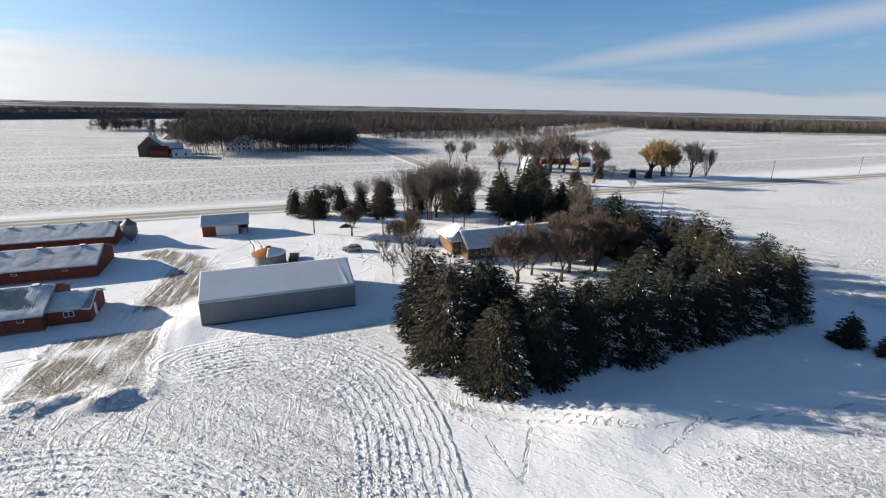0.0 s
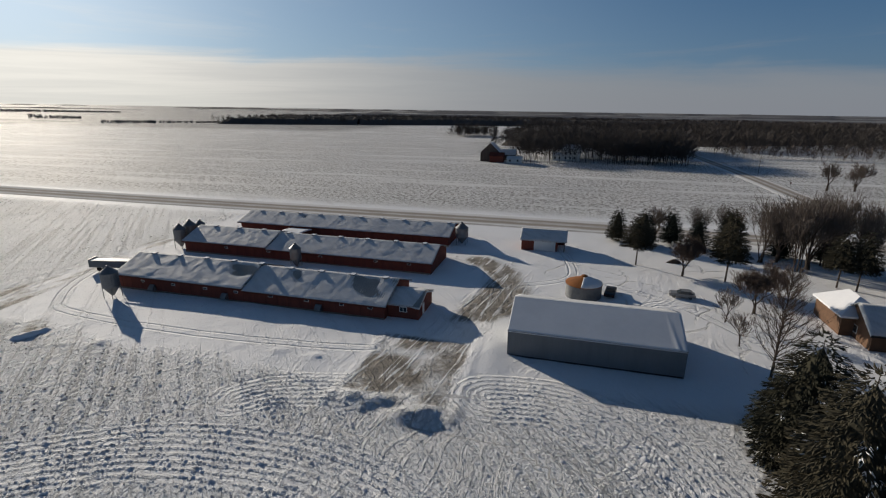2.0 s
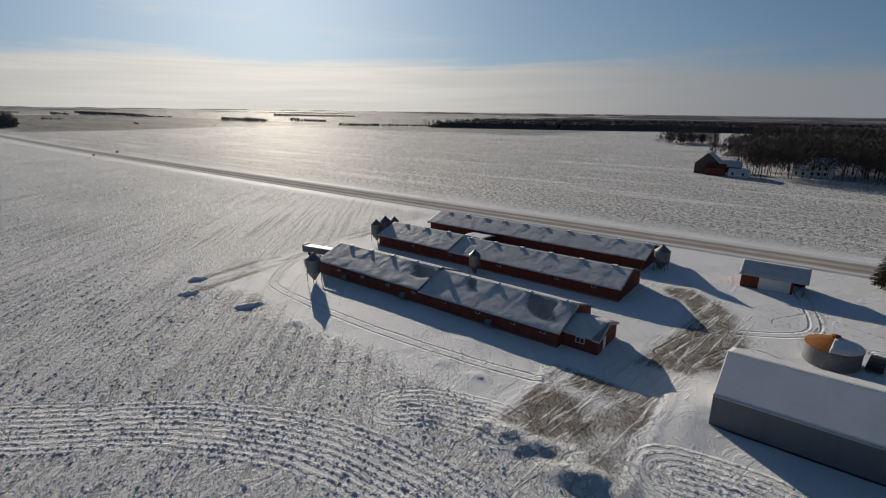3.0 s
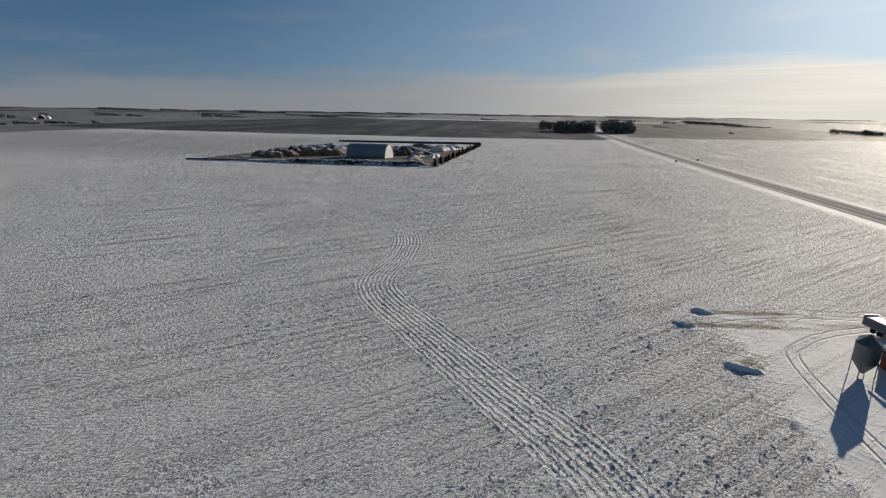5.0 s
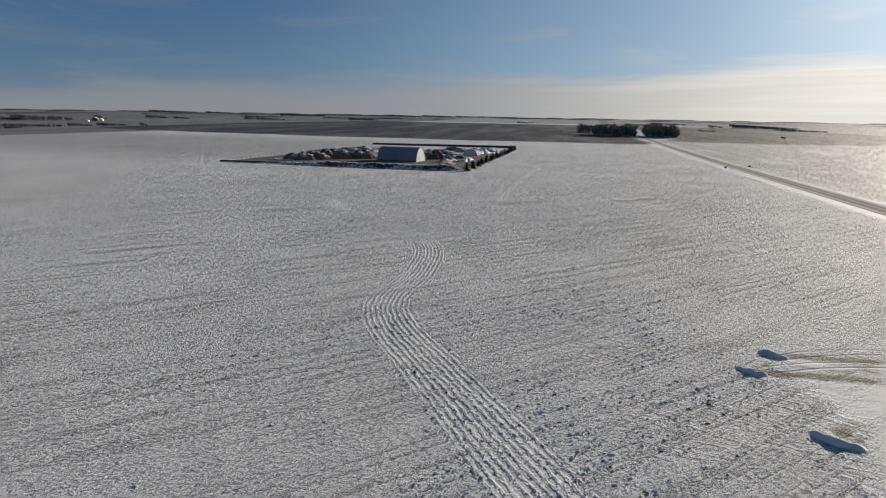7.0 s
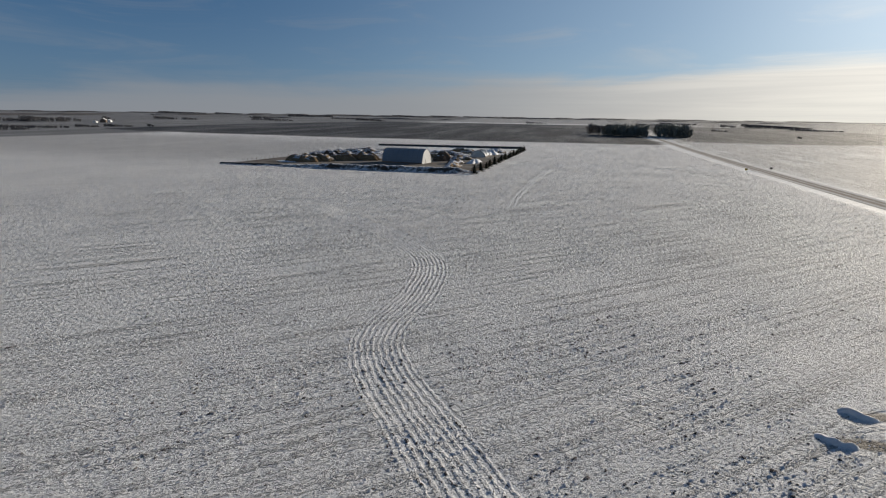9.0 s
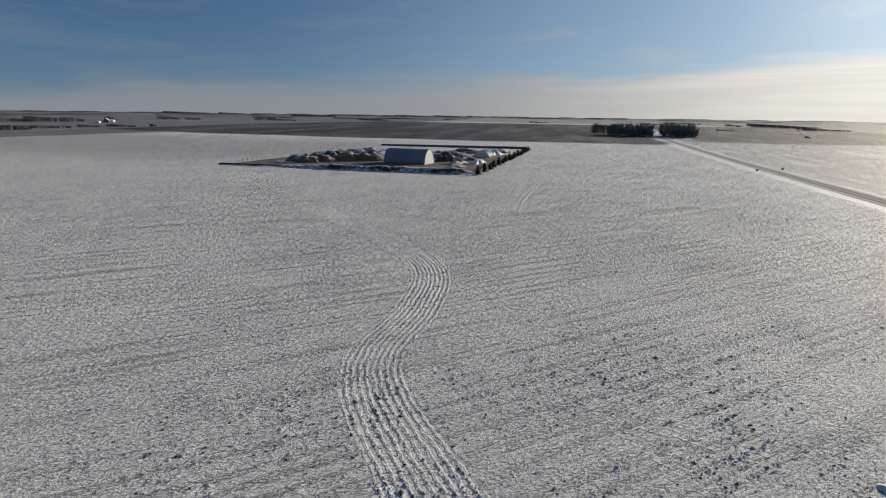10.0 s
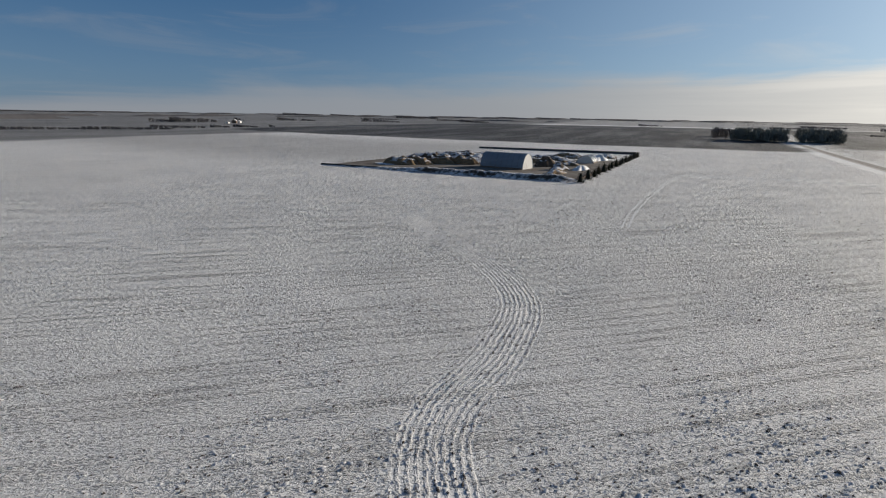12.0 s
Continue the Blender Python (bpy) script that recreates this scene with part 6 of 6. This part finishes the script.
def far_building(name, x, y, w, d, eave, ridge, wall, roof, label, rz=0.0, windows=(), category="building", along="x"):
    b = thing(name, x, y, label, category, "", rz, "", ground_at(x, y))
    part("wall", gable_shell(w, d, eave, ridge), wall, b)
    sl = (ridge - eave) / (d / 2)
    for yy, s in ((-0.4, 1), (d + 0.4, -1)):
        g = Geo()
        za = eave - 0.4 * sl + 0.15
        g.add([(-0.4, yy, za), (w + 0.4, yy, za), (w + 0.4, d / 2, ridge + 0.15), (-0.4, d / 2, ridge + 0.15), (-0.4, yy, za + 0.2), (w + 0.4, yy, za + 0.2), (w + 0.4, d / 2, ridge + 0.35), (-0.4, d / 2, ridge + 0.35)],
              [(0, 3, 2, 1), (4, 5, 6, 7), (0, 1, 5, 4), (1, 2, 6, 5), (3, 0, 4, 7), (2, 3, 7, 6)])
        part("roof", g, roof, b, "roof slope under snow")
    for u, z in windows:
        f = part("window", Geo().box(u, u + 1.1, -0.08, 0, z, z + 1.5), DARK, b)
        part("sill", Geo().box(u - 0.1, u + 1.2, -0.14, -0.0, z - 0.12, z), WHITE, f)
    return b


# the neighbouring farm across the field
far_building("old_barn", -52.5, 333, 11, 13, 6.0, 12.0, OLD_WOOD, SNOW_ROOF, "old weathered wooden barn with a steep roof", 90, (), "barn")
far_building("barn_wing", -54, 346, 10, 8, 3.6, 6.6, OLD_WOOD, SNOW_ROOF, "long low wing behind the old barn", 0, (), "barn")
far_building("red_shed", -58.5, 328.5, 9, 6, 4.0, 6.0, RED, RED_DARK, "small red shed beside the old barn", 0, (), "shed")
far_building("white_garage", -47.0, 328, 9.5, 7, 2.3, 3.9, WHITE, SNOW_ROOF, "low white garage with a snowy roof", 0, ((1.5, 0.9), (6.5, 0.9)), "garage")
far_building("white_farmhouse", -12, 353, 11, 9, 6.6, 10.0, WHITE, SNOW_ROOF, "white two-storey farmhouse among bare trees", 0, ((1, 1.0), (4, 1.0), (6.8, 1.0), (1, 4.0), (4, 4.0), (6.8, 4.0)), "house")
far_building("house_porch", -19, 352, 7, 7, 3.4, 5.2, WHITE, SNOW_ROOF, "white side wing of the farmhouse", 0, ((1, 1.0), (4, 1.0)), "house")
# the farm across the road
far_building("white_house", 141, 223, 6.5, 7, 4.2, 6.6, WHITE, SNOW_ROOF, "white two-storey house behind bare trees", 90, ((1.2, 0.9), (4.2, 0.9)), "house")
far_building("red_machine_shed", 152, 238, 18, 9, 3.2, 5.0, RED, SNOW_ROOF, "long red shed behind bare trees", -8, (), "shed")
far_building("brown_shed", 166, 222, 8, 6, 2.6, 4.2, BRICK, SNOW_ROOF, "small brown shed beyond the road", 0, (), "shed")
far_building("white_barn", -1245, -1420, 26, 12, 5, 8, WHITE, SNOW, "white barn of a distant farm", 40, (), "barn")
far_building("grey_barn", -1205, -1395, 24, 14, 8, 12, WOOD, SNOW, "grey barn of a distant farm", 40, (), "barn")
far_building("white_shed", -1160, -1370, 20, 9, 3.5, 5, WHITE, SNOW, "white shed of a distant farm", 40, (), "shed")
SC = conifer("garden_cedar", 150, 5.0, 2.0, 0.1, NEEDLE_BROWN, "rounded dark evergreen on the snowy lawn", "evergreen", 0.05, 0.5, False)
plant(SC, [(127, 171, 1.4, 0), (150, 184, 0.9, 0), (168, 182, 0.9, 50), (174, 178, 0.85, 90), (163, 203, 1.1, 20), (168, 207, 1.2, 0), (95, 214, 0.6, 30)], "lawn evergreens")


# ---- compost site in the field ----
def dusted(name, a, c, lo=0.85, hi=0.98):
    """Loose material with snow lying on what faces up."""
    m, k, b = material(name, 0.95, 0, 0.05)
    p = k.n("ShaderNodeTexCoord").outputs["Object"]
    up = k.n("ShaderNodeSeparateXYZ")
    k.put(up.inputs[0], k.n("ShaderNodeNewGeometry").outputs["Normal"])
    n1 = k.noise(p, 0.35, 5, 0.65)
    f = k.ramp(k.math("ADD", k.math("MULTIPLY", up.outputs[2], 0.75), k.math("MULTIPLY", n1, 0.6)), lo, hi)
    k.put(b.inputs["Base Color"], k.mix(f, k.mix(k.ramp(k.noise(p, 0.9, 6, 0.7), 0.3, 0.7), a, c), (0.74, 0.74, 0.76)))
    bump(k, b, k.noise(p, 0.8, 6, 0.7), 0.9, 0.6)
    return m


DUST_STRAW = dusted("snow-dusted straw compost", (0.34, 0.24, 0.14), (0.13, 0.095, 0.065), 0.88, 1.06)
# dark tone is part bare earth, part shade on the snowy face
SHADED_BANK = dusted("shade-darkened earth bank under thin snow", (0.12, 0.098, 0.08), (0.055, 0.047, 0.042), 0.90, 1.06)
DUST_SOIL = dusted("snow-dusted dark compost", (0.16, 0.12, 0.09), (0.07, 0.056, 0.046))


def heap(x, y, rx, ry, h, seed, mat, label, rz=0.0, name="compost_mound", crest=0.75):
    """A rough ridge of material with a slumped foot."""
    n, m = 56, 20
    v, f = [], []
    for j in range(m + 1):
        q = j / m
        for i in range(n):
            a = 2 * math.pi * i / n
            edge = 1 + 0.13 * math.sin(3 * a + seed) + 0.08 * math.sin(7 * a + 2 * seed)
            r = (1 - q) * edge
            px, py = rx * r * math.cos(a), ry * r * math.sin(a)
            lump = noise.noise(Vector((px * 0.13 + seed * 7.3, py * 0.13, seed))) + 0.35 * noise.noise(Vector((px * 0.4, py * 0.4, seed * 3.1)))
            prof = (1 - (1 - q) ** 1.6) ** crest
            v.append((px, py, -0.3 + (h + 0.3) * prof * (0.9 + 0.45 * lump)))
    for j in range(m):
        f += [(j * n + i, j * n + (i + 1) % n, (j + 1) * n + (i + 1) % n, (j + 1) * n + i) for i in range(n)]
    g = Geo()
    g.add(v, f)
    ob = single(name, g, mat, label, "mound", "", True)
    ob.matrix_world = pose(x, y, ground_at(x, y), 0, 0, rz)
    return ob


def hoop_barn(x, y, length, width, high, label, rz=0.0):
    b = thing("hoop_barn", x, y, label, "hoop barn", "", rz)
    n = 16
    arc = [(width / 2 * math.cos(math.pi * i / n) * (1 - 0.12 * math.sin(math.pi * i / n)), high * math.sin(math.pi * i / n) ** 0.8) for i in range(n + 1)]
    inner = [(u * 0.97, max(0, z - 0.25)) for u, z in arc]
    part("cover", Geo().extrude([(u, z) for u, z in arc] + [(u, z) for u, z in inner[::-1]], "y", 0, length), TARP, b, "grey fabric cover over hoops")
    part("end_wall", Geo().extrude(inner, "y", length - 0.5, length - 0.2), WHITE, b, "white end wall")
    part("end_wall", Geo().extrude(inner, "y", 0.2, 0.5), WHITE, b)
    part("door", Geo().box(-2.4, 2.4, length - 0.2, length - 0.1, 0, 5.0), WHITE, b, "pale end door")
    for i in range(1, 8):
        part("hoop", Geo().extrude([(u * 1.012, z * 1.012) for u, z in arc] + [(u, z) for u, z in arc[::-1]], "y", length * i / 8 - 0.1, length * i / 8 + 0.1), GALV, b)
    part("side_wall", Geo().box(-width / 2 - 0.4, -width / 2, 0, length, 0, 1.5).box(width / 2, width / 2 + 0.4, 0, length, 0, 1.5), WOOD, b, "low concrete side wall")


hoop_barn(-454, -144, 41, 18, 13.0, "tall grey fabric hoop barn with white ends", -10)
hoop_barn(-540, -78, 22, 16, 7.5, "low pale fabric hoop shed", 90)
WALL = varied("dark concrete", (0.11, 0.11, 0.115), (0.06, 0.06, 0.065), 0.3, 0.9, 0, 0.05)
ASPHALT = varied("trodden gravel and snow", (0.085, 0.068, 0.054), (0.25, 0.235, 0.22), 0.16, 0.9, 0, 0.2)
single("yard_surface", Geo().box(-705, -384, -262, -52, -0.3, 0.12 + 0.4), ASPHALT, "dark trodden yard of the compost site", "yard", "structure")
for i, (x0, x1, y0, y1, hgt) in enumerate(((-384.5, -382.5, -266, -48, 1.5), (-709, -705, -262, -52, 2.2), (-705, -383, -51, -49, 0.7))):
    single("low_wall", Geo().box(x0, x1, y0, y1, -0.5, hgt + max(0, ground_at(x0, y0))), WALL if i < 2 else WOOD, "low dark retaining wall round the compost site", "wall", "structure")
bank = Geo()
for i in range(112):
    yy = -267 + i * 2.0
    hh = (0.7 + 2.6 * min(1.0, max(0.0, (yy + 215) / 60)) + 0.5 * math.sin(i * 0.45) * math.sin(i * 0.19 + 1) + 0.25 * math.sin(i * 1.7)) * min(1, (i + 1) / 12, (112 - i) / 8)
    foot = 1.5 * math.sin(i * 0.31)
    bank.v += [(-386.5, yy, -0.3), (-385.0, yy, 0.8 * hh), (-383.2, yy, hh + 0.3), (-381.6, yy, hh), (-380.0, yy, 0.62 * hh), (-377.5 + foot, yy, 0.25 * hh), (-374.0 + foot, yy, -0.3)]
bank.f = [(i * 7 + j, i * 7 + j + 7, i * 7 + j + 8, i * 7 + j + 1) for i in range(111) for j in range(6)]
single("earth_bank", bank, SHADED_BANK, "long bank of earth and snow round the compost yard, toned dark for shade", "bank", "", True)
snowfill = [(-393, -160, 8, 95, 1.2), (-400, -90, 10, 38, 1.6), (-432, -225, 30, 18, 0.9), (-640, -150, 45, 80, 0.8)]
for i, (x, y, rx, ry, hh) in enumerate(snowfill):
    heap(x, y, rx, ry, hh, 60 + i, SNOW, "low drift of snow inside the compost yard", 0, "snow_drift")
for i, (x, y, rx, ry, hh, rz, mat) in enumerate((
        (-440, -205, 9, 17, 8.0, -5, DUST_STRAW), (-452, -188, 8, 15, 8.0, 8, DUST_STRAW), (-462, -170, 7, 17, 9.5, 0, DUST_STRAW),
        (-475, -205, 10, 24, 9.0, 4, DUST_SOIL), (-482, -100, 9, 10, 9.5, 0, DUST_SOIL), (-500, -88, 10, 14, 5.5, 15, DUST_STRAW), (-520, -120, 9, 26, 5.0, 5, DUST_STRAW),
        (-560, -120, 9, 30, 5.0, 0, DUST_SOIL), (-600, -110, 9, 26, 5.0, 0, DUST_STRAW), (-455, -80, 14, 8, 5.0, 0, DUST_SOIL), (-425, -75, 14, 7, 3.8, -12, DUST_STRAW), (-470, -66, 16, 6, 4.2, 0, SNOW),
        (-500, -230, 12, 24, 6.0, 0, DUST_SOIL), (-515, -190, 15, 34, 7.0, 6, DUST_SOIL), (-428, -214, 10, 17, 8.0, 0, DUST_STRAW), (-545, -205, 16, 60, 6.5, 8, DUST_STRAW), (-492, -165, 16, 30, 4.5, 30, DUST_STRAW), (-590, -75, 18, 9, 5.5, 0, SNOW), (-630, -72, 18, 9, 5.0, 0, DUST_SOIL))):
    heap(x, y, rx, ry, hh, 80 + i, mat, "mound of brown compost dusted with snow" if mat is not SNOW else "ploughed mound of snow in the compost yard", rz, "compost_mound" if mat is not SNOW else "snow_mound")
plant(conifer("young_cedar", 151, 5.2, 1.9, 0.3, NEEDLE, "young dark evergreen in a row beside the yard", "evergreen", 0.1, 0.55, False, 0.35),
      [(-379 - 19.5 * i, -46.0 + (i % 3) * 0.5, 1.4 + 0.2 * math.sin(i * 2.1), 40 * i) for i in range(16)], "row of young evergreens")
post = thing("fence_post", -405, -266, "thin wooden fence post in the snow", "fence post", "field fence")
part("post", Geo().tube((0, 0, -0.3), (0, 0, 2.6), 0.14, 0.12, 6), WOOD, post)
for i in range(1, 22):
    copy_thing(post, pose(-405 - 6.0 * i, -266 + 0.3 * i, ground_at(-405 - 6 * i, -266)))


# ---- yard clutter and heaps in the field ----
def trailer():
    t = thing("flat_trailer", -106.5, 89.5, "long grey steel bunk trailer in the snow", "trailer", "", 12)
    part("bed", Geo().box(0, 13.5, 0, 2.6, 0.9, 1.1), GALV, t)
    for y in (0, 2.5):
        part("side_panel", Geo().box(0, 13.5, y, y + 0.1, 1.1, 2.5), STEEL, t, "grey steel side")
    part("end_panel", Geo().box(-0.1, 0, 0, 2.6, 0.9, 2.7), GALV, t)
    part("snow", snow_sheet(0, 13.5, 0.1, 2.5, 2.35, 2.35, 0.1, lambda x, v: 0 * x, 91), SNOW, t, "snow filling the trailer", True)
    for x in (2.0, 3.3, 10.5):
        for y in (0.1, 2.3):
            part("wheel", Geo().tube((x, y, 0.5), (x, y + 0.3, 0.5), 0.5, 0.5, 14), TYRE, t)


trailer()
heap(96, 62, 6, 3, 1.0, 48, DUST_SOIL, "bank of bare earth and snow by the field", 20, "earth_bank")
heap(21.5, 131.5, 1.9, 0.9, 0.9, 49, DUST_SOIL, "low brush pile dusted with snow", 10, "brush_pile")


def sign(x, y, rz):
    t = thing("road_sign", x, y, "small road sign on a post at the junction", "road sign", "", rz)
    part("post", Geo().tube((0, 0, -0.2), (0, 0, 2.2), 0.05, 0.05, 6), GALV, t)
    part("plate", Geo().box(-0.4, 0.4, -0.04, 0.0, 2.1, 2.9), RED_DARK, t, "weathered square plate")


sign(92.5, 170.0, 0)
sign(91.0, 262.0, 20)


def marker(x, y, mat, label):
    t = thing("road_marker", x, y, label, "road marker", "road markers", 0, "", ground_at(x, y))
    part("post", Geo().tube((0, 0, -0.2), (0, 0, 1.2), 0.09, 0.08, 6), WOOD, t)
    part("board", Geo().box(-0.12, 0.12, -0.9, 0.9, 0.9, 2.2), mat, t, "broad painted board")


marker(-473.5, 151.6, YELLOW, "yellow marker board on a post by the road")
marker(-491.7, 174.5, DARK, "dark marker board on a post by the road")


def barn_link():
    """A low roofed passage between two barns."""
    t = thing("barn_link", -80.5, 121.3, "low passage between two red barns with a snowy roof", "passage")
    part("wall", gable_shell(6.0, 9.1, 1.8, 2.2), RED, t)
    for yy in (-0.05, 9.15):
        part("snow", snow_sheet(-0.2, 6.2, yy, 4.55, 1.9, 2.35, 0.1, lambda x, v: 0 * x, 95), SNOW, t, "snow on the passage roof", True)


barn_link()
